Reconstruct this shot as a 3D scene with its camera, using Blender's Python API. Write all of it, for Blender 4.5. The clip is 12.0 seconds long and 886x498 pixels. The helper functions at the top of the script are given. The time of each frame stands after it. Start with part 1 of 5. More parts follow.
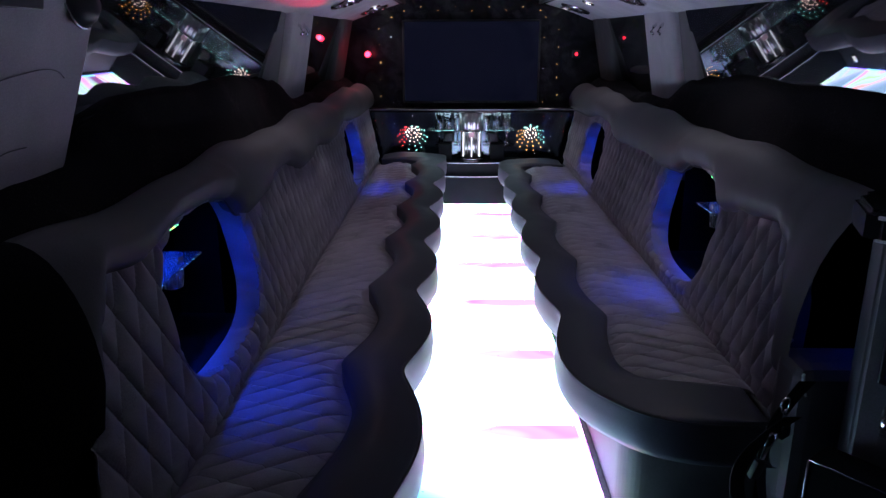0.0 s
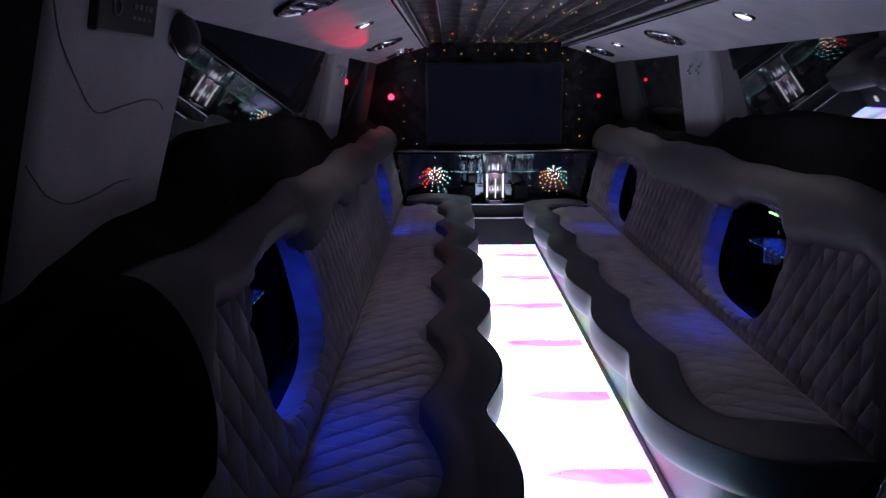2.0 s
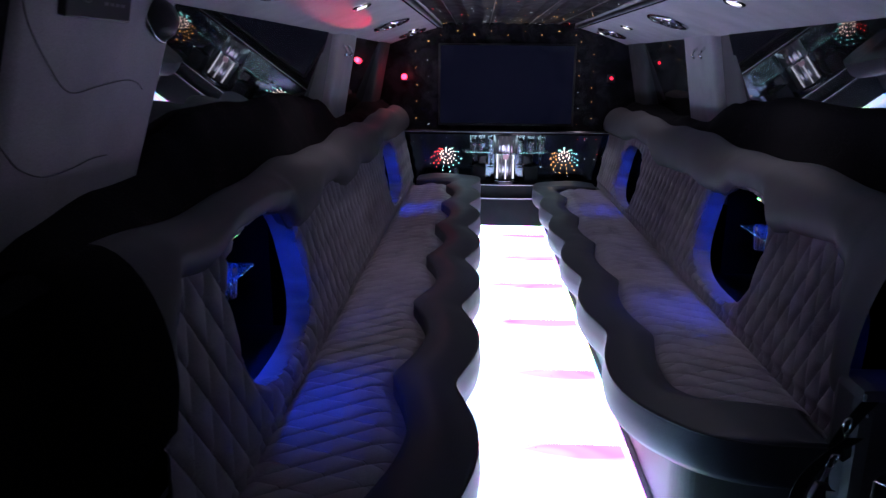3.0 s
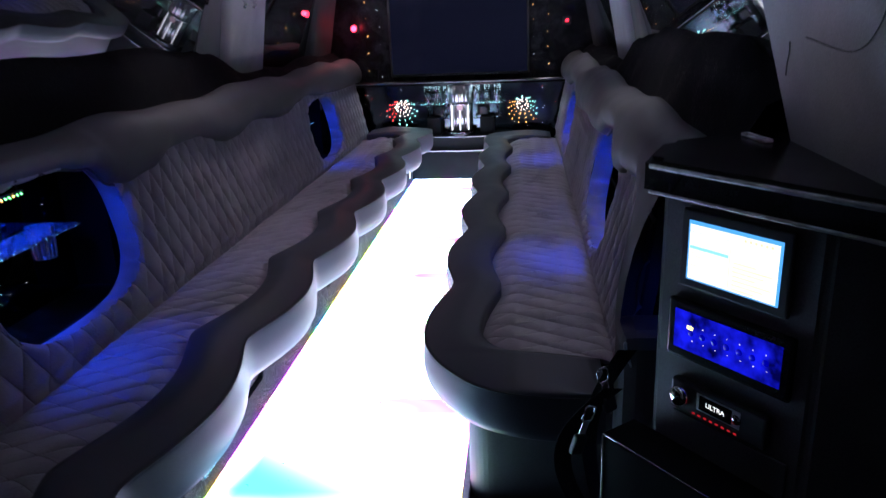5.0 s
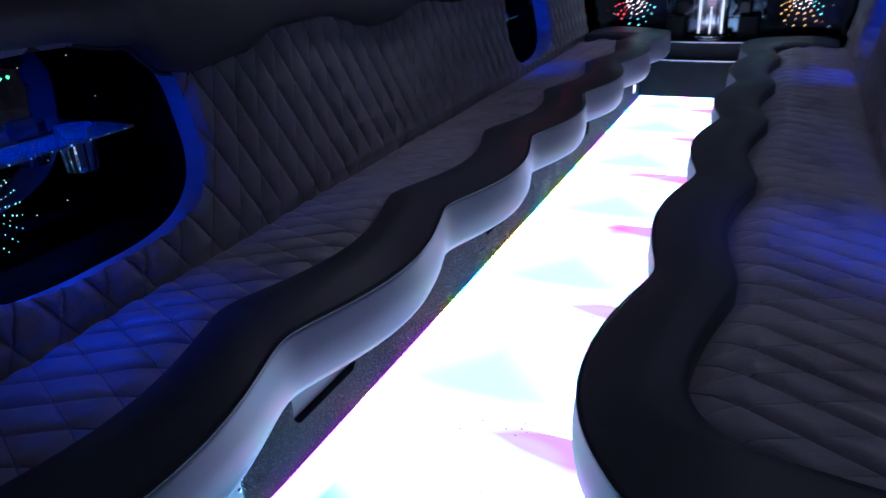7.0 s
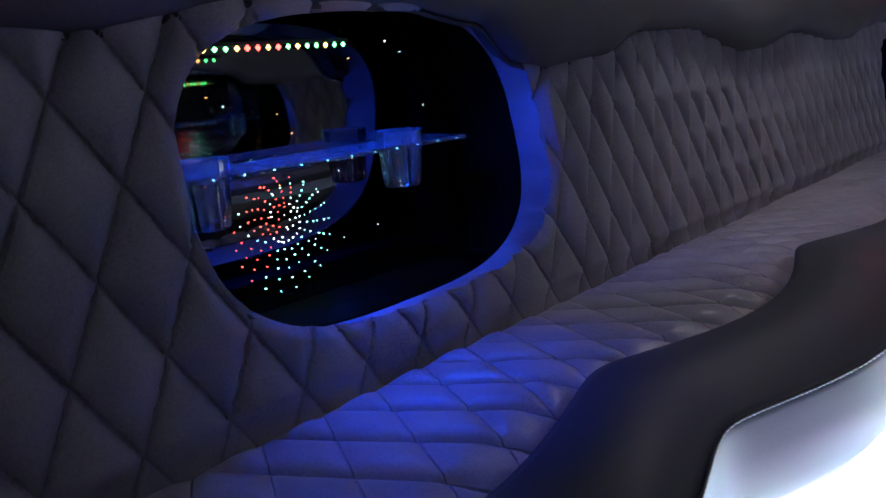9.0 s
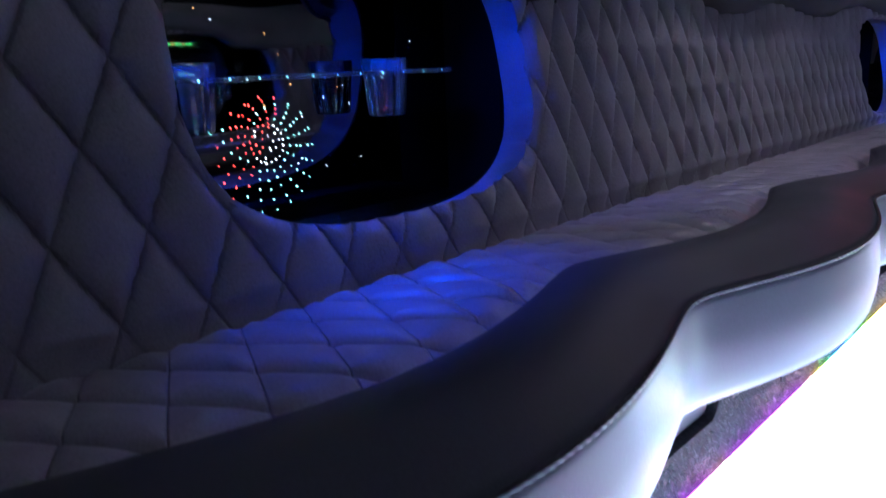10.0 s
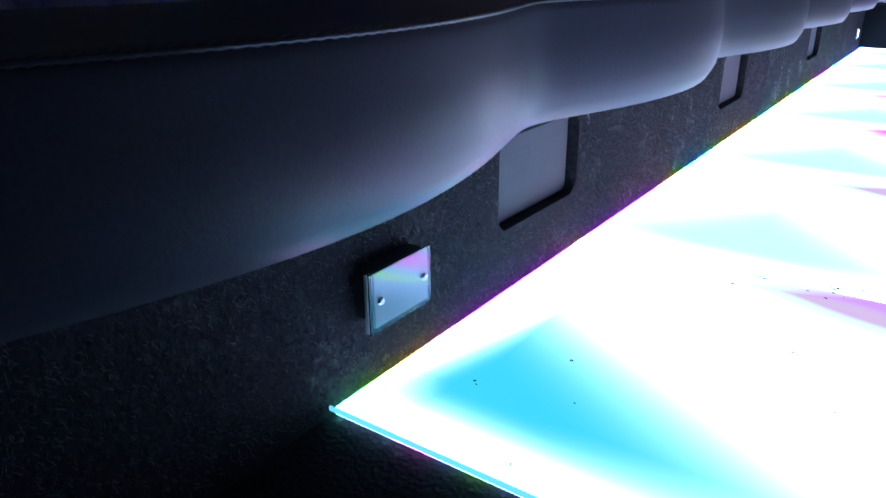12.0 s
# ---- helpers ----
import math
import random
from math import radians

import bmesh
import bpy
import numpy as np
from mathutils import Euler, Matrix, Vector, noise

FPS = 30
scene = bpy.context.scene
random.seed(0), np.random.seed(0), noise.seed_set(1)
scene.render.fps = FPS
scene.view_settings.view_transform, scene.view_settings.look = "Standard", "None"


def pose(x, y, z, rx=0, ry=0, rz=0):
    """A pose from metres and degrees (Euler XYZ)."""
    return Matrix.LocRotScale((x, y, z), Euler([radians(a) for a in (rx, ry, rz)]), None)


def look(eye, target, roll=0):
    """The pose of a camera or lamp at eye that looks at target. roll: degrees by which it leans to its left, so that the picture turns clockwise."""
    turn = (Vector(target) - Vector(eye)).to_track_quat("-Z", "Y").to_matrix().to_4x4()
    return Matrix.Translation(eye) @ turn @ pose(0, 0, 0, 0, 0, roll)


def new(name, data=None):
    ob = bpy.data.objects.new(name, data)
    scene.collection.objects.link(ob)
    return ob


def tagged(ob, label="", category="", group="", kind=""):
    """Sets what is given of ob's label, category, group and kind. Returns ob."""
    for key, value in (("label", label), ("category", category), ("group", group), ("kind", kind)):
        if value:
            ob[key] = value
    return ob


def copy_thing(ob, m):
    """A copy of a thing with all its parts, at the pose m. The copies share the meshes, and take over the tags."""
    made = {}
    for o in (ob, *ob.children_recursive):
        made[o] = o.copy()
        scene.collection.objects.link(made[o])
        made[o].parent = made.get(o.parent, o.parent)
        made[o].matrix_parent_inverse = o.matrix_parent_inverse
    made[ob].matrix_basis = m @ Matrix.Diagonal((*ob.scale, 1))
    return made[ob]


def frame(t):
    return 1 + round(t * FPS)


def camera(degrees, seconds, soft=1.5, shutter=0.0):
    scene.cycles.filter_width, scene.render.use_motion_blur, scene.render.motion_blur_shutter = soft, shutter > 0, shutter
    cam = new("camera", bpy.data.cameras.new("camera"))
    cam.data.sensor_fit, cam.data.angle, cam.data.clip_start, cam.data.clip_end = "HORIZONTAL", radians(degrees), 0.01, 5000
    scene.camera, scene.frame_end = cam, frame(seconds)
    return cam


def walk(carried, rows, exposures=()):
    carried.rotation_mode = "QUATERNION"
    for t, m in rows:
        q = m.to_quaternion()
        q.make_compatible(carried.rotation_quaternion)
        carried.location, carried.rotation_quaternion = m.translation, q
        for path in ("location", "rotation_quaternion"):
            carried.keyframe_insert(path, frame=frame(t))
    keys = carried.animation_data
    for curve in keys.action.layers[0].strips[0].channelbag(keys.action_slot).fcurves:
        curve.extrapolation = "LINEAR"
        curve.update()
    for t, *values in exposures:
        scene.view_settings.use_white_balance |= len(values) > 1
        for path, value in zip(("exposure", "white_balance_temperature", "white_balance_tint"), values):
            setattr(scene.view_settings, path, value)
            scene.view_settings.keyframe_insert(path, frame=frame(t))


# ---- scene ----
cam = camera(63.0, 12.0, 1.4, 0.5)
PATH = [
    (0, (-0.123, 0.534, 1.371), (-0.159, 2.451, 0.802), -0.1),
    (0.5, (-0.231, 0.568, 1.336), (-0.224, 2.497, 0.806), 0.5),
    (1, (-0.325, 0.607, 1.328), (-0.298, 2.546, 0.838), 0.7),
    (1.5, (-0.386, 0.606, 1.337), (-0.374, 2.554, 0.887), -0.5),
    (2, (-0.374, 0.577, 1.332), (-0.393, 2.525, 0.883), -0.4),
    (2.5, (-0.333, 0.534, 1.331), (-0.388, 2.474, 0.85), 0.3),
    (2.7, (-0.3, 0.504, 1.337), (-0.375, 2.442, 0.845), 0.6),
    (4.3, (0.322, 0.514, 1.365), (0.134, 2.424, 0.802), -2.0),
    (4.5, (0.39, 0.533, 1.342), (0.196, 2.439, 0.767), -2.4),
    (5, (0.516, 0.645, 1.286), (0.29, 2.535, 0.673), -2.4),
    (5.5, (0.553, 0.883, 1.178), (0.251, 2.738, 0.494), -1.6),
    (6, (0.525, 1.147, 1.13), (0.095, 2.953, 0.386), -0.9),
    (6.5, (0.468, 1.365, 1.115), (-0.191, 3.083, 0.331), -1.7),
    (7, (0.467, 1.588, 1.071), (-0.333, 3.233, 0.265), -3.1),
    (7.5, (0.32, 1.767, 1.013), (-0.685, 3.293, 0.201), -7.2),
    (7.7, (0.245, 1.817, 0.984), (-0.844, 3.302, 0.205), -7.5),
    (9.3, (-0.002, 1.796, 0.764), (-1.399, 3.154, 0.314), -3.9),
    (9.5, (0.001, 1.781, 0.739), (-1.393, 3.145, 0.297), -3.7),
    (10, (0.032, 1.768, 0.676), (-1.316, 3.161, 0.182), -2.2),
    (10.5, (0.036, 1.77, 0.592), (-1.244, 3.211, 0.057), -2.6),
    (11, (0.073, 1.759, 0.519), (-1.129, 3.229, -0.109), -2.1),
    (11.5, (0.088, 1.76, 0.48), (-1.044, 3.258, -0.208), -1.9),
    (12, (0.104, 1.744, 0.471), (-0.971, 3.258, -0.273), -0.4),
]
GAIN = [
    (0, 0.3, 6300, 10), (0.5, 0.25, 6300, 14), (1, 0.5, 6300, 14), (1.5, 0.95, 6500, 10), (2, -0.1, 6700, 14), (2.5, 0.1, 6300, 14),
    (4.5, 0.35, 6100, 18), (5, 0.75, 6300, 8), (5.5, -0.2, 6600, 18), (6, -0.2, 5400, 8), (6.5, -0.8, 4750, 8), (7, -0.25, 5200, 8), (7.5, -0.6, 5250, 44),
    (9.3, 1.15, 6700, -4), (10, 1.05, 5900, 6), (10.5, 1.7, 6200, 6), (11, 0.5, 5000, 6), (11.5, -0.6, 5300, 38), (12, -0.55, 5400, 6),
]
walk(cam, [(t, look(eye, target, roll)) for t, eye, target, roll in PATH], GAIN)

# ---- world, lights, exposure ----
world = bpy.data.worlds.new("world")
scene.world = world
world.use_nodes = True
world.node_tree.nodes["Background"].inputs[0].default_value = (0.004, 0.004, 0.007, 1)
world.node_tree.nodes["Background"].inputs[1].default_value = 0.3
FLOOR_GLOW = 4.5
CAN_WATTS = 2.5
NICHE_BLUE = (0.004, 0.05, 0.97)


def lamp(name, kind, at, aim, energy, colour, size=0.1, size_y=0.1, spot=30):
    data = bpy.data.lights.new(name, kind)
    data.energy, data.color = energy, colour
    if kind == "AREA":
        data.shape, data.size, data.size_y = "RECTANGLE", size, size_y
    if kind == "SPOT":
        data.spot_size, data.spot_blend, data.shadow_soft_size = radians(spot), 0.6, size
    if kind == "POINT":
        data.shadow_soft_size = size
    ob = new(name, data)
    ob.matrix_world = look(at, aim)
    return ob


# ---- materials ----
def mat(name, colour, rough=0.5, metal=0.0, grain=0.0, grain_scale=300.0, stain=0.0, stain_scale=6.0,
        spec=0.5, trans=0.0, ior=1.45, bump=0.0, bump_scale=400.0, emit=None, power=0.0, vary=0.0, stretch=(1, 1, 1)):
    m = bpy.data.materials.new(name)
    m.use_nodes = True
    nt = m.node_tree
    b = nt.nodes["Principled BSDF"]
    b.inputs["Base Color"].default_value = (*colour, 1)
    b.inputs["Roughness"].default_value = rough
    b.inputs["Metallic"].default_value = metal
    b.inputs["Specular IOR Level"].default_value = spec
    b.inputs["Transmission Weight"].default_value = trans
    b.inputs["IOR"].default_value = ior
    if emit:
        b.inputs["Emission Color"].default_value = (*emit, 1)
        b.inputs["Emission Strength"].default_value = power
    if grain or stain or bump or vary:
        co = nt.nodes.new("ShaderNodeTexCoord")
        mp = nt.nodes.new("ShaderNodeMapping")
        mp.inputs["Scale"].default_value = stretch
        nt.links.new(co.outputs["Object"], mp.inputs[0])
        socket = None

        def noise_node(scale, detail):
            n = nt.nodes.new("ShaderNodeTexNoise")
            n.inputs["Scale"].default_value, n.inputs["Detail"].default_value = scale, detail
            nt.links.new(mp.outputs[0], n.inputs["Vector"])
            return n.outputs["Fac"]

        def times(a, low, high):
            nonlocal socket
            r = nt.nodes.new("ShaderNodeMapRange")
            r.inputs["From Min"].default_value, r.inputs["From Max"].default_value = 0.3, 0.7
            r.inputs["To Min"].default_value, r.inputs["To Max"].default_value = low, high
            nt.links.new(a, r.inputs["Value"])
            if socket is None:
                socket = r.outputs[0]
            else:
                mm = nt.nodes.new("ShaderNodeMath")
                mm.operation = "MULTIPLY"
                nt.links.new(socket, mm.inputs[0])
                nt.links.new(r.outputs[0], mm.inputs[1])
                socket = mm.outputs[0]
        if grain:
            times(noise_node(grain_scale, 3), 1 - grain, 1 + grain)
        if stain:
            times(noise_node(stain_scale, 5), 1 - stain, 1 + stain)
        if vary:
            inf = nt.nodes.new("ShaderNodeObjectInfo")
            times(inf.outputs["Random"], 1 - vary, 1 + vary)
        if socket is not None:
            mix = nt.nodes.new("ShaderNodeVectorMath")
            mix.operation = "SCALE"
            mix.inputs[0].default_value = colour
            nt.links.new(socket, mix.inputs["Scale"])
            nt.links.new(mix.outputs[0], b.inputs["Base Color"])
            rr = nt.nodes.new("ShaderNodeMath")
            rr.operation, rr.use_clamp = "MULTIPLY", True
            rr.inputs[1].default_value = rough
            nt.links.new(socket, rr.inputs[0])
            nt.links.new(rr.outputs[0], b.inputs["Roughness"])
        if bump:
            bp = nt.nodes.new("ShaderNodeBump")
            bp.inputs["Strength"].default_value, bp.inputs["Distance"].default_value = bump, 0.002
            nt.links.new(noise_node(bump_scale, 4), bp.inputs["Height"])
            nt.links.new(bp.outputs[0], b.inputs["Normal"])
    return m


LEATHER = mat("grey_leather", (0.46, 0.425, 0.47), 0.33, grain=0.12, stain=0.18, bump=0.25, bump_scale=260)


def finer(y, start):
    """Distance along the bench for the stitching, which is closer set past start."""
    return y + 0.28 * max(0.0, y - start)


def stitched(name, across, wide, tall, deep, start=99.0, slack=0.0):
    """The same leather with stitch grooves along the diamonds of the quilting."""
    m = LEATHER.copy()
    m.name = name
    nt = m.node_tree
    b = nt.nodes["Principled BSDF"]
    co = nt.nodes.new("ShaderNodeTexCoord")
    sep = nt.nodes.new("ShaderNodeSeparateXYZ")
    nt.links.new(co.outputs["Object"], sep.inputs[0])

    def op(kind, a, c=None):
        n = nt.nodes.new("ShaderNodeMath")
        n.operation = kind
        for i, v in enumerate((a, c)):
            if isinstance(v, (int, float)):
                n.inputs[i].default_value = v
            elif v is not None:
                nt.links.new(v, n.inputs[i])
        return n.outputs[0]
    along = op("ADD", sep.outputs[1], op("MULTIPLY", op("MAXIMUM", op("SUBTRACT", sep.outputs[1], start), 0.0), 0.28))
    u = op("MULTIPLY", along, math.pi / wide)
    v = op("MULTIPLY", op("ABSOLUTE", sep.outputs[across]), math.pi / tall)
    h = op("MINIMUM", op("ABSOLUTE", op("SINE", op("ADD", u, v))), op("ADD", op("ABSOLUTE", op("SINE", op("SUBTRACT", u, v))), slack))
    groove = op("MINIMUM", op("DIVIDE", h, 0.13), 1.0)
    bump = nt.nodes.new("ShaderNodeBump")
    bump.inputs["Strength"].default_value, bump.inputs["Distance"].default_value = 0.9, deep
    nt.links.new(groove, bump.inputs["Height"])
    fine = b.inputs["Normal"].links[0].from_node
    nt.links.new(bump.outputs[0], fine.inputs["Normal"])
    old = b.inputs["Base Color"].links[0].from_socket
    # base colour goes slightly darker along the stitch grooves
    dirt = nt.nodes.new("ShaderNodeVectorMath")
    dirt.operation = "SCALE"
    nt.links.new(old, dirt.inputs[0])
    nt.links.new(op("ADD", op("MULTIPLY", groove, 0.06), 0.94), dirt.inputs["Scale"])
    nt.links.new(dirt.outputs[0], b.inputs["Base Color"])
    return m


QUILT_SEAT = stitched("quilted_seat_leather", 0, 0.092, 0.19, 0.004, 99.0, 0.05)
QUILT_BACK = {-1: stitched("quilted_back_leather", 2, 0.109, 0.20, 0.0034, 2.95), 1: stitched("close_quilted_back_leather", 2, 0.109, 0.20, 0.0034, 2.3)}
BOLSTER = mat("charcoal_leather", (0.076, 0.080, 0.100), 0.45, grain=0.12, stain=0.15, bump=0.10, bump_scale=300)
PAD = mat("dark_vinyl", (0.13, 0.128, 0.135), 0.55, grain=0.1, stain=0.2, bump=0.2, bump_scale=220)
END_VINYL = mat("dull_black_vinyl", (0.075, 0.075, 0.08), 0.7, grain=0.2, stain=0.3, spec=0.2, bump=0.2, bump_scale=220)
PIPING = mat("piping", (0.06, 0.06, 0.07), 0.35, stain=0.15, stain_scale=40)
SUEDE = mat("grey_headliner", (0.42, 0.41, 0.44), 0.9, grain=0.12, stain=0.12, spec=0.2, bump=0.3, bump_scale=500)
CARPET = mat("dark_carpet", (0.024, 0.024, 0.027), 0.95, grain=0.6, grain_scale=120, stain=0.35, stain_scale=14, spec=0.15, bump=1.0, bump_scale=150)
FIBRE = mat("carpet_fibre", (0.13, 0.13, 0.14), 0.7, stain=0.4, stain_scale=60)
DULL = mat("dull_black_panel", (0.012, 0.014, 0.015), 0.8, grain=0.2, stain=0.3, spec=0.06)
SHAG = mat("black_carpet", (0.010, 0.010, 0.012), 0.97, grain=0.5, grain_scale=180, stain=0.3, spec=0.1, bump=1.0, bump_scale=120)
BLACK = mat("black_lacquer", (0.012, 0.012, 0.014), 0.22, grain=0.1, stain=0.2, stain_scale=9)
SATIN = mat("black_satin_plastic", (0.03, 0.032, 0.036), 0.42, grain=0.15, stain=0.2, bump=0.1)
CONSOLE = mat("console_vinyl", (0.11, 0.112, 0.125), 0.45, grain=0.2, stain=0.25, bump=0.2)
TINTED = mat("tinted_window_glass", (0.165, 0.17, 0.18), 0.02, metal=0.9, stain=0.15, stain_scale=3)
MIRROR = mat("dark_mirror", (0.20, 0.215, 0.235), 0.03, metal=1.0, stain=0.1, stain_scale=4)
BAR_MIRROR = mat("bar_mirror", (0.13, 0.16, 0.19), 0.12, metal=1.0, stain=0.15, stain_scale=6)
CHROME = mat("chrome", (0.75, 0.76, 0.78), 0.12, metal=1.0, stain=0.15, stain_scale=30)
BRUSHED = mat("brushed_metal", (0.55, 0.56, 0.58), 0.35, metal=1.0, grain=0.2, grain_scale=90, stretch=(1, 1, 12))
SCREW = mat("dark_screw", (0.06, 0.06, 0.065), 0.3, metal=1.0, stain=0.2, stain_scale=200)
TRIM = mat("pale_trim", (0.70, 0.73, 0.76), 0.3, stain=0.3, stain_scale=30)
ACRYLIC = mat("clear_glass", (0.95, 0.98, 0.97), 0.03, trans=1.0, ior=1.46, stain=0.02)
GLASSWARE = mat("pressed_glass", (0.9, 0.93, 0.95), 0.025, trans=0.93, ior=1.48, stain=0.04, stain_scale=30)
PLATE = mat("white_plastic_plate", (0.62, 0.63, 0.66), 0.35, grain=0.06, stain=0.15, stain_scale=25)
GRILLE = mat("speaker_grille_cloth", (0.21, 0.20, 0.225), 0.8, grain=0.12, grain_scale=700, stain=0.1, bump=0.2, bump_scale=900)
PLEAT = mat("pleated_black_cloth", (0.007, 0.007, 0.010), 0.42, grain=0.2, spec=0.3, stain=0.25, bump=0.2)
STARWALL = mat("star_wall", (0.012, 0.012, 0.016), 0.25, grain=0.2, stain=0.3)
CABLE = mat("cable", (0.10, 0.10, 0.11), 0.5, stain=0.2)
STRAP = mat("seat_belt_webbing", (0.02, 0.02, 0.022), 0.75, grain=0.4, grain_scale=500, bump=0.5)
# faint blue emission lifts the television screen above black
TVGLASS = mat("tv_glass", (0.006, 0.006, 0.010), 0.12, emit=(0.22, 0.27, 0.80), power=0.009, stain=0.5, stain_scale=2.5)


def glow(name, colour, power):
    m = bpy.data.materials.new(name)
    m.use_nodes = True
    nt = m.node_tree
    nt.nodes.remove(nt.nodes["Principled BSDF"])
    e = nt.nodes.new("ShaderNodeEmission")
    e.inputs[0].default_value, e.inputs[1].default_value = (*colour, 1), power
    nt.links.new(e.outputs[0], nt.nodes["Material Output"].inputs[0])
    return m


AMBER = glow("amber_light", (1.0, 0.45, 0.12), 4)
WHITE_DOT = glow("white_light", (0.85, 0.95, 1.0), 4)
WARM_DOT = glow("warm_white_light", (1.0, 0.72, 0.6), 7)
RED_DOT = glow("red_light", (1.0, 0.06, 0.05), 5)
CYAN_DOT = glow("cyan_light", (0.35, 1.0, 0.9), 4)
GREEN_DOT = glow("green_light", (0.15, 1.0, 0.25), 5)
CAN_LENS = glow("can_lens", (1.0, 0.98, 0.95), 3.0)
# glow that imitates the bright reflections on the chrome column
COLUMN_STREAK = glow("column_streak", (0.88, 0.86, 1.0), 1.8)
LCD = glow("lcd_page", (1.0, 0.93, 0.74), 0.92)
LCD_BLUE = glow("lcd_border", (0.10, 0.42, 1.0), 0.7)
LCD_CYAN = glow("lcd_selection", (0.35, 0.85, 1.0), 0.65)
LCD_PRINT = glow("lcd_print", (0.90, 0.74, 0.48), 0.75)
EQ_BLUE = glow("equaliser_backlight", (0.008, 0.010, 0.70), 0.5)
_nt = EQ_BLUE.node_tree
_co, _no, _mr = (_nt.nodes.new(k) for k in ("ShaderNodeTexCoord", "ShaderNodeTexNoise", "ShaderNodeMapRange"))
_no.inputs["Scale"].default_value, _no.inputs["Detail"].default_value = 26, 3
_mr.inputs["From Min"].default_value, _mr.inputs["From Max"].default_value = 0.35, 0.68
_mr.inputs["To Min"].default_value, _mr.inputs["To Max"].default_value = 0.06, 0.85
_nt.links.new(_co.outputs["Object"], _no.inputs["Vector"])
_nt.links.new(_no.outputs["Fac"], _mr.inputs["Value"])
_nt.links.new(_mr.outputs[0], _nt.nodes["Emission"].inputs[1])
EQ_DARK = mat("equaliser_print", (0.004, 0.004, 0.03), 0.3, emit=(0.0, 0.0, 0.30), power=0.8)
TEXT_WHITE = glow("display_digits", (0.97, 0.97, 0.95), 0.85)
YELLOW_DOT = glow("yellow_digit", (1.0, 0.85, 0.2), 2.0)
RED_KEY = glow("red_keys", (1.0, 0.03, 0.05), 0.22)


def floor_glow(name, leaves, white, centre, left, right, reach, stray):
    """White-hot light panel with soft coloured leaves that run in from its two seams: the near leaf has its point at centre, goes left and right of it and reaches inwards."""
    m = bpy.data.materials.new(name)
    m.use_nodes = True
    nt = m.node_tree
    nt.nodes.remove(nt.nodes["Principled BSDF"])
    co = nt.nodes.new("ShaderNodeTexCoord")
    sep = nt.nodes.new("ShaderNodeSeparateXYZ")
    nt.links.new(co.outputs["Object"], sep.inputs[0])
    info = nt.nodes.new("ShaderNodeObjectInfo")

    def op(kind, a, b=None, clamp=False):
        n = nt.nodes.new("ShaderNodeMath")
        n.operation, n.use_clamp = kind, clamp
        for i, v in enumerate((a, b)):
            if v is None:
                continue
            if isinstance(v, (int, float)):
                n.inputs[i].default_value = v
            else:
                nt.links.new(v, n.inputs[i])
        return n.outputs[0]
    x, y = sep.outputs[0], sep.outputs[1]

    def leaf(u, centre, half, depth, soft):
        off = op("DIVIDE", op("SUBTRACT", x, centre), half)
        wide = op("SUBTRACT", 1.0, op("MULTIPLY", off, off), True)
        return op("DIVIDE", op("SUBTRACT", op("MULTIPLY", wide, depth), op("ABSOLUTE", u)), soft, True)
    near = op("ADD", y, 0.30)
    far = op("SUBTRACT", y, 0.285)
    shift = op("MULTIPLY", op("SUBTRACT", info.outputs["Random"], 0.5), stray)
    off_point = op("SUBTRACT", x, op("ADD", centre, shift))
    side = op("SUBTRACT", 1.0, op("MAXIMUM", op("DIVIDE", off_point, right), op("DIVIDE", off_point, -left)), True)
    inner = op("SUBTRACT", near, 0.02)
    tri = op("MULTIPLY", op("MULTIPLY", op("SUBTRACT", side, op("DIVIDE", inner, reach)), 1.5, True), op("DIVIDE", inner, 0.07, True))
    keep = op("SUBTRACT", 1.0, tri)
    cyan = op("SUBTRACT", 1.0, op("MULTIPLY", op("MULTIPLY", keep, keep), keep))
    pink = leaf(far, op("SUBTRACT", 0.22, shift), 0.36, 0.135, 0.085)
    colours = nt.nodes.new("ShaderNodeMix")
    colours.data_type = "RGBA"
    wave = nt.nodes.new("ShaderNodeTexNoise")
    wave.inputs["Scale"].default_value, wave.inputs["Detail"].default_value = 2.2, 0.0
    slope = nt.nodes.new("ShaderNodeVectorMath")
    slope.operation = "MULTIPLY_ADD"
    slope.inputs[1].default_value = (0.9, 2.0, 0.0)
    shove = nt.nodes.new("ShaderNodeCombineXYZ")
    nt.links.new(op("MULTIPLY", info.outputs["Random"], 7.0), shove.inputs[2])
    nt.links.new(co.outputs["Object"], slope.inputs[0])
    nt.links.new(shove.outputs[0], slope.inputs[2])
    nt.links.new(slope.outputs[0], wave.inputs["Vector"])
    hues = nt.nodes.new("ShaderNodeValToRGB")
    hues.color_ramp.interpolation = "EASE"
    stops = ((0.30, (0.52, 0.82, 1.18)), (0.39, (1.25, 0.33, 1.30)), (0.44, white), (0.49, (0.55, 1.25, 0.40)), (0.54, white), (0.59, (0.52, 0.78, 1.18)), (0.64, (1.45, 0.50, 0.42)), (0.72, white))
    for k, (at, c) in enumerate(stops):
        el = hues.color_ramp.elements[k] if k < 2 else hues.color_ramp.elements.new(at)
        el.position, el.color = at, (*c, 1)
    nt.links.new(wave.outputs["Fac"], hues.inputs[0])
    strong = nt.nodes.new("ShaderNodeVectorMath")
    strong.operation = "SCALE"
    strong.inputs["Scale"].default_value = FLOOR_GLOW * 1.05
    nt.links.new(hues.outputs[0], strong.inputs[0])
    plain = nt.nodes.new("ShaderNodeMix")
    plain.data_type = "RGBA"
    plain.inputs[7].default_value = (*(FLOOR_GLOW * 1.05 * c for c in white), 1)
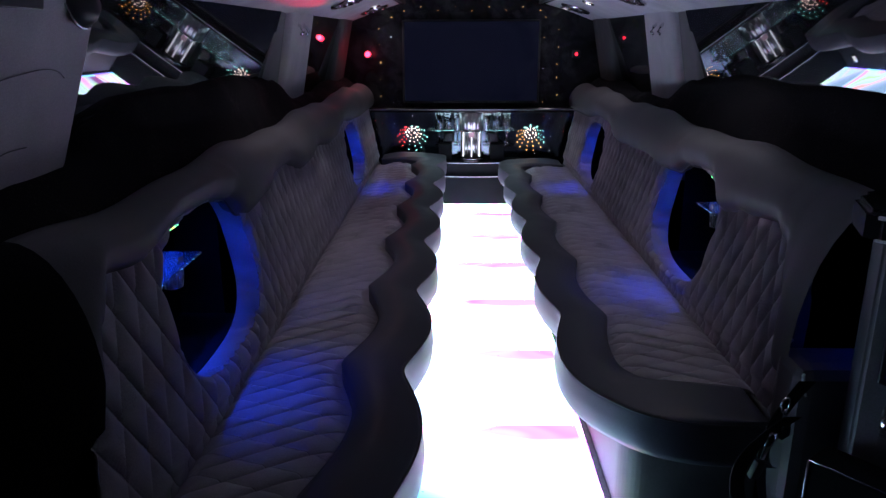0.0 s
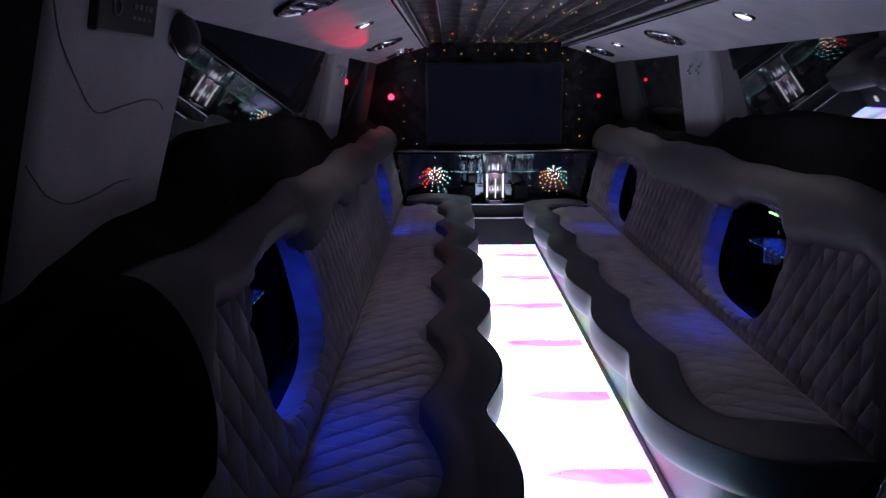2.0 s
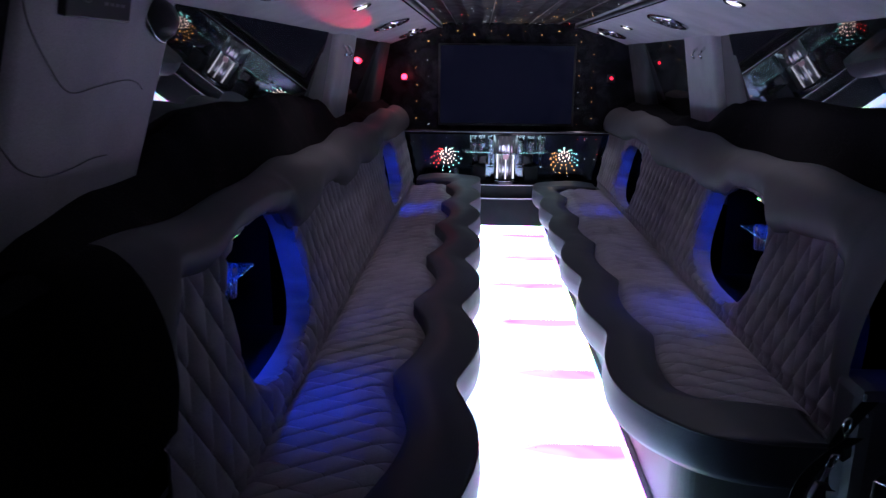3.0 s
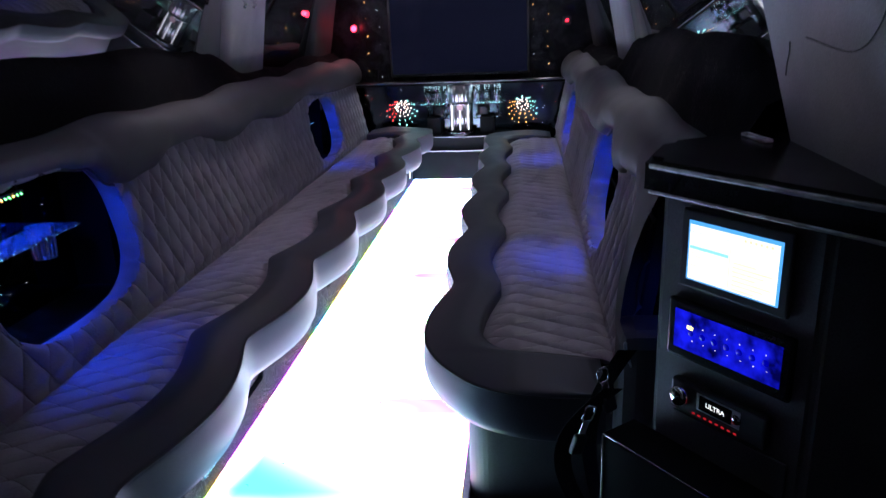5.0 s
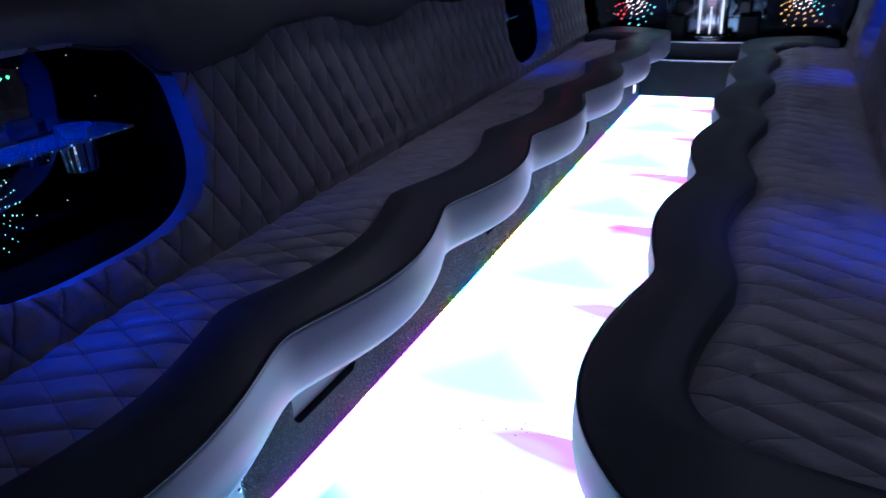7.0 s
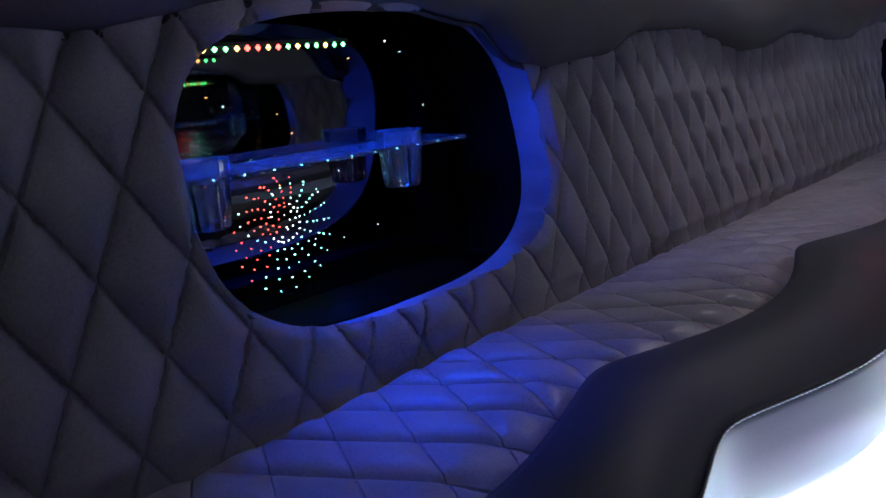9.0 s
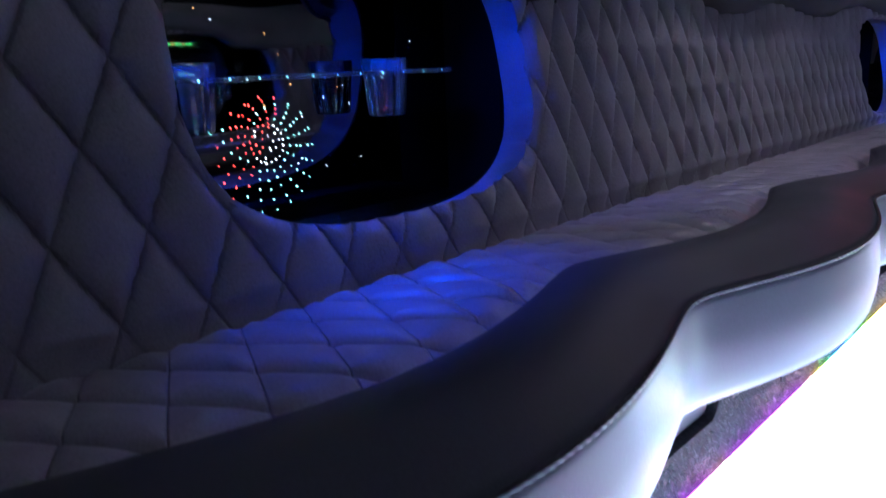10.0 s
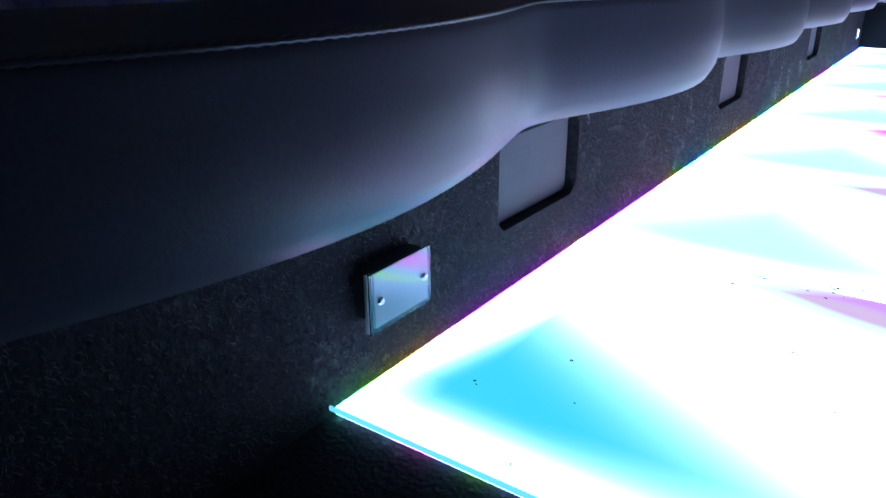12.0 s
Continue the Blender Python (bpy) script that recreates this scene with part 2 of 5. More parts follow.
    nt.links.new(op("MULTIPLY", cyan, 6.0, True), plain.inputs[0])
    nt.links.new(strong.outputs[0], plain.inputs[6])
    nt.links.new(plain.outputs[2], colours.inputs[6])
    colours.inputs[7].default_value = (0.09, 0.92, 1.22, 1)
    nt.links.new(op("MULTIPLY", cyan, leaves), colours.inputs[0])
    second = nt.nodes.new("ShaderNodeMix")
    second.data_type = "RGBA"
    second.inputs[7].default_value = (1.0, 0.22, 0.95, 1)
    nt.links.new(op("MULTIPLY", pink, 0.9), second.inputs[0])
    nt.links.new(colours.outputs[2], second.inputs[6])
    # coloured diodes that show along the two long edges
    rim_fac = op("MULTIPLY", op("DIVIDE", op("SUBTRACT", op("ABSOLUTE", x), 0.346), 0.016, True), 0.92)
    bands = nt.nodes.new("ShaderNodeTexNoise")
    bands.noise_dimensions = "1D"
    bands.inputs["Scale"].default_value, bands.inputs["Detail"].default_value = 1.3, 0.0
    nt.links.new(op("ADD", y, op("MULTIPLY", info.outputs["Random"], 9.0)), bands.inputs["W"])
    ramp = nt.nodes.new("ShaderNodeValToRGB")
    stops = ((0.30, (0.60, 0.11, 0.95)), (0.42, (0.9, 0.48, 0.11)), (0.50, (0.28, 0.85, 0.11)), (0.58, (0.11, 0.50, 1.0)), (0.70, (0.22, 0.11, 1.0)))
    for k, (at, c) in enumerate(stops):
        el = ramp.color_ramp.elements[k] if k < 2 else ramp.color_ramp.elements.new(at)
        el.position, el.color = at, (*c, 1)
    nt.links.new(bands.outputs["Fac"], ramp.inputs[0])
    third = nt.nodes.new("ShaderNodeMix")
    third.data_type = "RGBA"
    lift = nt.nodes.new("ShaderNodeVectorMath")
    lift.operation = "SCALE"
    lift.inputs["Scale"].default_value = 13.0
    nt.links.new(ramp.outputs[0], lift.inputs[0])
    nt.links.new(rim_fac, third.inputs[0])
    nt.links.new(second.outputs[2], third.inputs[6])
    nt.links.new(lift.outputs[0], third.inputs[7])
    e = nt.nodes.new("ShaderNodeEmission")
    nt.links.new(third.outputs[2], e.inputs[0])
    nt.links.new(e.outputs[0], nt.nodes["Material Output"].inputs[0])
    return m


PANEL = floor_glow("light_panel", 0.66, (0.69, 0.75, 1.18), -0.11, 0.36, 0.36, 0.40, 0.12)
PANEL_END = floor_glow("end_light_panel", 0.96, (0.50, 0.72, 1.34), -0.265, 0.09, 0.56, 0.33, 0.0)
EDGE_GLOW = glow("panel_edge_light", (0.25, 0.78, 1.0), 1.5)


# ---- mesh helpers ----
def mesh_ob(name, verts, faces, material, parent=None, label="", smooth=True):
    me = bpy.data.meshes.new(name)
    me.from_pydata([tuple(v) for v in verts], [], faces)
    me.materials.append(material)
    if smooth:
        me.polygons.foreach_set("use_smooth", [True] * len(me.polygons))
    me.update()
    ob = new(name, me)
    ob.parent = parent
    if label:
        tagged(ob, label)
    return ob


def part(name, bm, material, parent=None, label="", smooth=False):
    me = bpy.data.meshes.new(name)
    bmesh.ops.recalc_face_normals(bm, faces=bm.faces)
    bm.to_mesh(me)
    bm.free()
    me.materials.append(material)
    if smooth:
        me.polygons.foreach_set("use_smooth", [True] * len(me.polygons))
    ob = new(name, me)
    ob.parent = parent
    if label:
        tagged(ob, label)
    return ob


def thing(name, label, category, at=(0, 0, 0), group="", kind=""):
    ob = new(name)
    ob.location = at
    ob.empty_display_size = 0.05
    return tagged(ob, label, category, group, kind)


def box(bm, lo, hi, bevel=0.0, m=None):
    lo, hi = Vector(lo), Vector(hi)
    r = bmesh.ops.create_cube(bm, size=1, matrix=Matrix.Translation((lo + hi) / 2) @ Matrix.Diagonal((*(hi - lo), 1)))
    vs = r["verts"]
    if bevel:
        es = list({e for v in vs for e in v.link_edges})
        out = bmesh.ops.bevel(bm, geom=es, offset=bevel, segments=2, profile=0.6, affect="EDGES")
        vs = list({v for f in out["faces"] for v in f.verts} | {v for v in vs if v.is_valid})
    if m is not None:
        bmesh.ops.transform(bm, matrix=m, verts=vs)
    return bm


def boxed(lo, hi, bevel=0.0, m=None):
    return box(bmesh.new(), lo, hi, bevel, m)


def grid_faces(n, k, closed=False):
    faces = []
    for i in range(n - 1):
        for j in range(k - (0 if closed else 1)):
            a, b = i * k + j, i * k + (j + 1) % k
            faces.append((a, b, b + k, a + k))
    return faces


def loft(name, sections, material, parent=None, label="", closed=False, smooth=True, flip=False):
    k = len(sections[0])
    faces = grid_faces(len(sections), k, closed)
    if flip:
        faces = [f[::-1] for f in faces]
    return mesh_ob(name, [p for s in sections for p in s], faces, material, parent, label, smooth)


def tube_data(points, radius, sides=8):
    pts = [Vector(p) for p in points]
    verts, faces = [], []
    for i, p in enumerate(pts):
        d = (pts[min(i + 1, len(pts) - 1)] - pts[max(i - 1, 0)]).normalized()
        a = d.orthogonal().normalized() if abs(d.z) > 0.95 else d.cross(Vector((0, 0, 1))).normalized()
        b = d.cross(a)
        for s in range(sides):
            t = 2 * math.pi * s / sides
            verts.append(p + radius * (math.cos(t) * a + math.sin(t) * b))
    faces = grid_faces(len(pts), sides, True)
    faces += [tuple(range(sides))[::-1], tuple(range((len(pts) - 1) * sides, len(pts) * sides))]
    return verts, faces


def tube(name, points, radius, material, parent=None, label="", sides=8):
    v, f = tube_data(points, radius, sides)
    return mesh_ob(name, v, f, material, parent, label)


def lathe_data(profile, sides=20):
    verts = [(r * math.cos(2 * math.pi * s / sides), r * math.sin(2 * math.pi * s / sides), z) for r, z in profile for s in range(sides)]
    return verts, grid_faces(len(profile), sides, True)


def lathe(name, profile, material, parent=None, label="", sides=20, at=(0, 0, 0)):
    v, f = lathe_data(profile, sides)
    ob = mesh_ob(name, v, f, material, parent, label)
    ob.location = at
    return ob


def dots(name, places, radius, material, parent=None, label=""):
    """Small round light points, joined."""
    base = [(1, 0, 0), (-1, 0, 0), (0, 1, 0), (0, -1, 0), (0, 0, 1), (0, 0, -1)]
    tri = [(0, 2, 4), (2, 1, 4), (1, 3, 4), (3, 0, 4), (2, 0, 5), (1, 2, 5), (3, 1, 5), (0, 3, 5)]
    verts, faces = [], []
    for p in places:
        n, r = len(verts), radius * random.uniform(0.75, 1.25)
        verts += [(p[0] + r * b[0], p[1] + r * b[1], p[2] + r * b[2]) for b in base]
        faces += [tuple(n + i for i in t) for t in tri]
    return mesh_ob(name, verts, faces, material, parent, label)


def knots(table, y):
    """Smooth curve through a short table of (y, value)."""
    if y <= table[0][0]:
        return table[0][1]
    for (a, va), (b, vb) in zip(table, table[1:]):
        if y <= b:
            t = (y - a) / (b - a)
            t = t * t * (3 - 2 * t)
            return va + (vb - va) * t
    return table[-1][1]


def quilt(u, v, wide, tall, slack=0.0):
    """Height of a diamond-stitched pillow surface, 0 in the stitch lines and 1 between them; slack leaves one family of seams shallower."""
    a, b = u / wide + v / tall, u / wide - v / tall
    h = min(abs(math.sin(math.pi * a)), slack + (1 - slack) * abs(math.sin(math.pi * b)))
    return 0.35 * min(1.0, h / 0.2) ** 0.7 + 0.65 * math.sin(math.pi / 2 * h)


# ---- the cabin shell ----
Y0, Y1 = -0.6, 6.68
carpet = tagged(part("floor", boxed((-1.2, Y0, -0.06), (1.2, Y1 + 0.1, -0.012)), CARPET), "dark carpeted floor of the limousine cabin", "floor", kind="structure")
tagged(part("wall_rear", boxed((-1.25, Y0 - 0.06, 0), (1.25, Y0, 1.75)), SUEDE), "plain grey padded rear wall", "wall", kind="structure")
tagged(part("wall_front", boxed((-1.25, Y1, 0), (1.25, Y1 + 0.06, 1.75)), STARWALL), "glossy black bulkhead dotted with small fibre optic lights", "wall", kind="structure")
for name, s in (("wall_left", -1), ("wall_right", 1)):
    lo, hi = sorted((s * 1.21, s * 1.25))
    tagged(part(name, boxed((lo, Y0, 0), (hi, Y1, 1.75)), SHAG), "dark body side of the limousine cabin", "wall", kind="structure")

# pleated ceiling between the coves
xs = np.linspace(-0.56, 0.56, 180)
secs = []
for y in np.linspace(Y0, Y1, 30):
    secs.append([(x, y, 1.640 + 0.010 * abs(math.sin(x * 30 + 0.25 * math.sin(y * 2))) + 0.004 * math.sin(y * 9 + x * 20)) for x in xs])
tagged(loft("ceiling", secs, PLEAT, flip=True), "black pleated cloth ceiling with tiny star lights", "ceiling", kind="structure")
tagged(part("ceiling_deck", boxed((-1.25, Y0, 1.72), (1.25, Y1, 1.78)), SHAG), "dark roof above the cloth ceiling", "ceiling", kind="structure")


for x in (-0.42, -0.15, 0.17, 0.40):
    tagged(tube("trim", [(x, y, 1.6405) for y in np.linspace(Y0, Y1, 12)], 0.0028, BRUSHED), "thin metal bead along the cloth ceiling", "trim", kind="structure")


def cove_z(x):
    return 1.62 - 0.33 * (abs(x) - 0.54)


for s in (-1, 1):
    secs = []
    for y in np.linspace(Y0, Y1, 60):
        row = []
        for k in range(17):
            x = 0.54 + 0.42 * k / 16
            row.append((s * x, y, cove_z(x) + 0.008 * math.sin(math.pi * k / 16)))
        row = [(s * 0.54, y, 1.70)] + row + [(s * 1.0, y, 1.475), (s * 1.10, y, 1.49), (s * 1.2, y, 1.52)]
        secs.append(row)
    tagged(loft("cove_left" if s < 0 else "cove_right", secs, SUEDE, flip=s < 0), "sloping grey headliner panel along the roof", "headliner", kind="structure")
    for off, r in ((0.545, 0.010), (0.57, 0.006)):
        tagged(tube("trim", [(s * off, y, cove_z(off) - 0.002) for y in np.linspace(Y0, Y1, 40)], r, CHROME if r < 0.008 else SATIN), "thin trim bead along the headliner", "trim", kind="structure")

# window glass, leaning in at the top, and the padded pillars
for s in (-1, 1):
    n = 0
    for a, b in ((2.2, 4.2), (4.98, 6.66)):
        n += 1
        bm = bmesh.new()
        vs = [bm.verts.new(p) for p in ((s * 1.138, a, 0.98), (s * 1.138, b, 0.98), (s * 0.968, b, 1.49), (s * 0.968, a, 1.49),
                                        (s * 1.148, a, 0.98), (s * 1.148, b, 0.98), (s * 0.978, b, 1.49), (s * 0.978, a, 1.49))]
        for f in ((0, 1, 2, 3), (7, 6, 5, 4), (0, 4, 5, 1), (1, 5, 6, 2), (2, 6, 7, 3), (3, 7, 4, 0)):
            bm.faces.new([vs[i] for i in f])
        tagged(part("window_%d" % (n + (2 if s > 0 else 0)), bm, TINTED), "dark tinted side window reflecting the lit floor", "window", kind="structure")
    # near pillar leans back, far pillar is boxier
    for (y0b, y1b, y0t, y1t, xin) in ((1.62 if s < 0 else 1.655, 2.17, 1.70 if s < 0 else 1.765, 2.345, 1.07), (4.45, 5.03, 4.40, 4.95, 1.07), (4.16, 4.44, 4.12, 4.39, 1.10), (6.10, 6.66, 6.04, 6.62, 1.075)):
        secs = []
        for t in np.linspace(0, 1, 14):
            t = -0.5 + 1.5 * t
            z = 0.90 + 0.62 * t
            a, b = y0b + (y0t - y0b) * t, y1b + (y1t - y1b) * t
            x = xin + 0.005 - 0.13 * t
            r = 0.035
            prof = [(1.2, a), (x + r, a), (x + 0.3 * r, a + 0.3 * r), (x, a + r), (x, (a + b) / 2), (x, b - r), (x + 0.3 * r, b - 0.3 * r), (x + r, b), (1.2, b)]
            secs.append([(s * px, py, z) for px, py in prof])
        tagged(loft("pillar_left" if s < 0 else "pillar_right", secs, SUEDE if xin < 1.072 else PAD if xin > 1.09 else END_VINYL, flip=s > 0), "grey upholstered window pillar" if xin < 1.072 else "dark padded window frame", "pillar", kind="structure")

    # black carpeted side of the cabin behind the pillars
    secs = []
    for t in np.linspace(-0.5, 1, 10):
        z, x = 0.90 + 0.62 * t, 1.075 - 0.13 * t
        y = (1.62 + 0.08 * t if s < 0 else 1.655 + 0.11 * t) + 0.006
        secs.append([(s * (x + 0.045), Y0, z), (s * (x + 0.045), y - 0.09, z), (s * (x + 0.030), y - 0.035, z), (s * (x + 0.016), y, z), (s * 1.2, y + 0.002, z)])
    tagged(loft("side_lining", secs, SHAG, flip=s < 0), "black carpet lining of the cabin side behind the pillar", "lining", kind="structure")

# ---- the lit dance floor ----
FX0, FX1, FY0, PITCH = -0.400, 0.334, 2.238, 0.656
dance = thing("dance_floor", "row of glowing white acrylic light panels in the aisle floor", "dance floor", (0, 0, 0))
cx, hw = (FX0 + FX1) / 2, (FX1 - FX0) / 2
ends = [FY0 + PITCH * i for i in range(7)] + [6.5]
full = None
for i, (a, b) in enumerate(zip(ends, ends[1:])):
    h = (b - a) / 2 - 0.0015
    if 1 < i < 6:
        ob = new("panel", full)
        ob.parent = dance
    else:
        ob = part("panel", boxed((-hw, -h, -0.010), (hw, h, 0.0), 0.0015), PANEL if i else PANEL_END, dance)
        if i == 1:
            full = ob.data
    ob.location = (cx, (a + b) / 2, 0)
part("edge_strip", boxed((FX0 - 0.018, FY0 - 0.0026, -0.0045), (FX1 + 0.03, FY0 + 0.0003, 0.0010), 0.0006), EDGE_GLOW, dance, "shining cut edge of the acrylic at the near end")
part("edge_strip", boxed((FX1 + 0.001, FY0 - 0.3, -0.012), (FX1 + 0.022, 6.5, 0.006), 0.001), BRUSHED, dance, "metal edge strip")


# ---- benches ----
SCALLOP = 0.69


def scallop(y, phase):
    return (math.sqrt(math.sin(math.pi * (y - phase) / SCALLOP) ** 2 + 0.03) - 0.173) / 0.842


def cord(name, points, radius, material, parent, label):
    """Stitched cord: a tube that swells and narrows with each stitch."""
    path, length = [Vector(points[0])], 0.0
    for a, b in zip(points, points[1:]):
        a, b = Vector(a), Vector(b)
        n = max(1, int((b - a).length / 0.0045 + 0.5))
        path += [a + (b - a) * (k + 1) / n for k in range(n)]
    verts = []
    for i, p in enumerate(path):
        d = (path[min(i + 1, len(path) - 1)] - path[max(i - 1, 0)]).normalized()
        a = d.cross(Vector((0, 0, 1))).normalized()
        b = d.cross(a)
        r = radius * (1.15 if i % 2 else 0.72)
        verts += [p + r * (math.cos(t) * a + math.sin(t) * b) for t in (math.pi / 3 * k for k in range(6))]
    return mesh_ob(name, verts, grid_faces(len(path), 6, True), material, parent, label)


class Side:
    """One side of the cabin: s is the sign of x, the rest the plan of its bench."""
    def __init__(self, s, start, phase, top, niches, drop):
        self.s, self.start, self.phase, self.top, self.niches, self.drop = s, start, phase, top, niches, drop
        self.end = 6.46
        # height of the crease, and of the front roll over the plan's zero
        self.foot, self.lift = (0.337, 0.013) if s < 0 else (0.331, 0.0)

    def lip(self, y):
        x = 0.272 - 0.068 * scallop(y, self.phase)
        if self.s > 0:
            x = 0.262 - 0.052 * scallop(y, self.phase)
            t = (self.start + 0.42 - y) / 0.42
            if t > 0:
                x = x + (0.715 - x) * (1 - (1 - min(t, 1) ** 3) ** (1 / 3))
        t = (y - (self.end - 0.16)) / 0.16
        if t > 0:
            x = x + (0.70 - x) * 0.35 * (1 - (1 - min(t, 1) ** 3) ** (1 / 3))
        return x

    def border(self, y):
        x = 0.462 - 0.074 * scallop(y, self.phase + 0.06)
        if self.s > 0:
            x = 0.428 - 0.047 * scallop(y, self.phase)
            y0 = self.start + 0.24
            t = (y0 + 0.2 - y) / 0.2
            if t > 0:
                x = x + (0.712 - x) * (1 - (1 - min(t, 1) ** 3) ** (1 / 3))
        t = (y - 6.05) / 0.16
        if t > 0:
            x = x + (0.712 - x) * (1 - (1 - min(t, 1) ** 3) ** (1 / 3))
        return min(x, 0.712)

    def ys(self, step, dense):
        out = list(np.arange(self.start + dense, self.end, step)) + [self.end]
        if dense:
            out = [self.start + dense * (1 - math.cos(math.pi / 2 * k / 40)) for k in range(40)] + out
        return out


LEFT = Side(-1, 0.95, 2.46,
            [(1.62, 0.45), (1.76, 0.60), (1.84, 0.80), (1.92, 0.89), (2.1, 0.868), (2.355, 0.905), (2.6, 0.90), (2.78, 0.872), (2.86, 0.80), (2.93, 0.785), (3.12, 0.797), (3.30, 0.842), (3.52, 0.845), (3.82, 0.780), (3.92, 0.782), (4.20, 0.820), (4.58, 0.786), (4.70, 0.788), (4.92, 0.822), (5.14, 0.84), (5.5, 0.81), (5.95, 0.793), (6.5, 0.79)],
            [(2.553, 0.672, 0.354, 0.220), (5.42, 0.60, 0.345, 0.195)], 0.0)
RIGHT = Side(1, 2.235, 3.03,
             [(1.6, 0.45), (2.36, 0.47), (2.44, 0.66), (2.5, 0.78), (2.54, 0.79), (2.61, 0.826), (2.9, 0.80), (3.05, 0.766), (3.2, 0.86), (3.32, 0.868), (3.55, 0.85), (3.67, 0.795), (3.9, 0.78), (4.14, 0.795), (4.5, 0.78), (4.77, 0.763), (5.1, 0.83), (5.5, 0.84), (5.9, 0.79), (6.5, 0.78)],
             [(3.495, 0.632, 0.372, 0.222), (5.52, 0.585, 0.335, 0.20)], 0.034)


def back_x(z):
    """Face of the backrest, leaning back."""
    return 0.778 + 0.205 * (z - 0.385)


def rim(n, t, grow=0.0):
    cy, cz, hy, hz = n
    e = 2 / 3.0
    c, sn = math.cos(t), math.sin(t)
    return cy + (hy + grow) * math.copysign(abs(c) ** e, c), cz + (hz + grow) * math.copysign(abs(sn) ** e, sn)


def inside(n, y, z):
    cy, cz, hy, hz = n
    return abs((y - cy) / hy) ** 3 + abs((z - cz) / hz) ** 3


def cushion(side, bench):
    s, rows, k = side.s, [], 58
    for y in side.ys(0.0042, 0.0):
        if s > 0 and y < side.start + 0.245 or y > 6.205:
            continue
        a, b = side.border(y), 0.778
        row = []
        for j in range(k + 1):
            x = a + (b - a) * j / k
            edge = min(1.0, j / 14, (k - j) / 9)
            edge = edge * edge * (3 - 2 * edge)
            row.append((s * x, y, 0.372 - side.drop - (0.036 if s < 0 else 0.010) * j / k + 0.016 * min(1.0, j / 6) + 0.025 * edge * quilt(y, x, 0.092, 0.19, 0.30)))
        rows.append(row)
    loft("seat_cushion", rows, QUILT_SEAT, bench, "grey leather, diamond quilted", flip=s < 0)


def bolster(side, bench):
    s, rows, seam = side.s, [], []
    for y in side.ys(0.011, 0.0 if s < 0 else 0.46):
        a, b = side.lip(y), max(side.border(y) + 0.004, side.lip(y) + 0.002)
        up = side.lift
        row = [(b, 0.372), (b - 0.001, 0.404 + up)]
        for j in range(13):
            t = j / 12
            row.append((b + (a + 0.014 - b) * t, 0.410 + up + 0.010 * min(1, t * 2.2) ** 0.8 + (0.010 + 0.3 * up) * math.sin(math.pi * t)))
        row += [(a + 0.008, 0.419 + up), (a + 0.003, 0.414 + up), (a + 0.001, 0.405 + up)]
        row += [(a + 0.008 * (1 - math.sin(math.pi * t)) - 0.005, 0.405 + up - (0.105 + up) * t) for t in (0.12, 0.3, 0.5, 0.7, 0.88)]
        row += [(a + 0.010, 0.296), (a + 0.028, 0.292), (min(a + 0.12, 0.73), 0.294)]
        rows.append([(s * x, y, z - side.drop) for x, z in row])
        seam.append((s * (a + 0.002), y, 0.4165 + up - side.drop))
    loft("bolster", rows, BOLSTER, bench, "charcoal leather scalloped front roll", flip=s > 0)
    cord("piping", seam, 0.0026, PIPING, bench, "raised stitched seam")


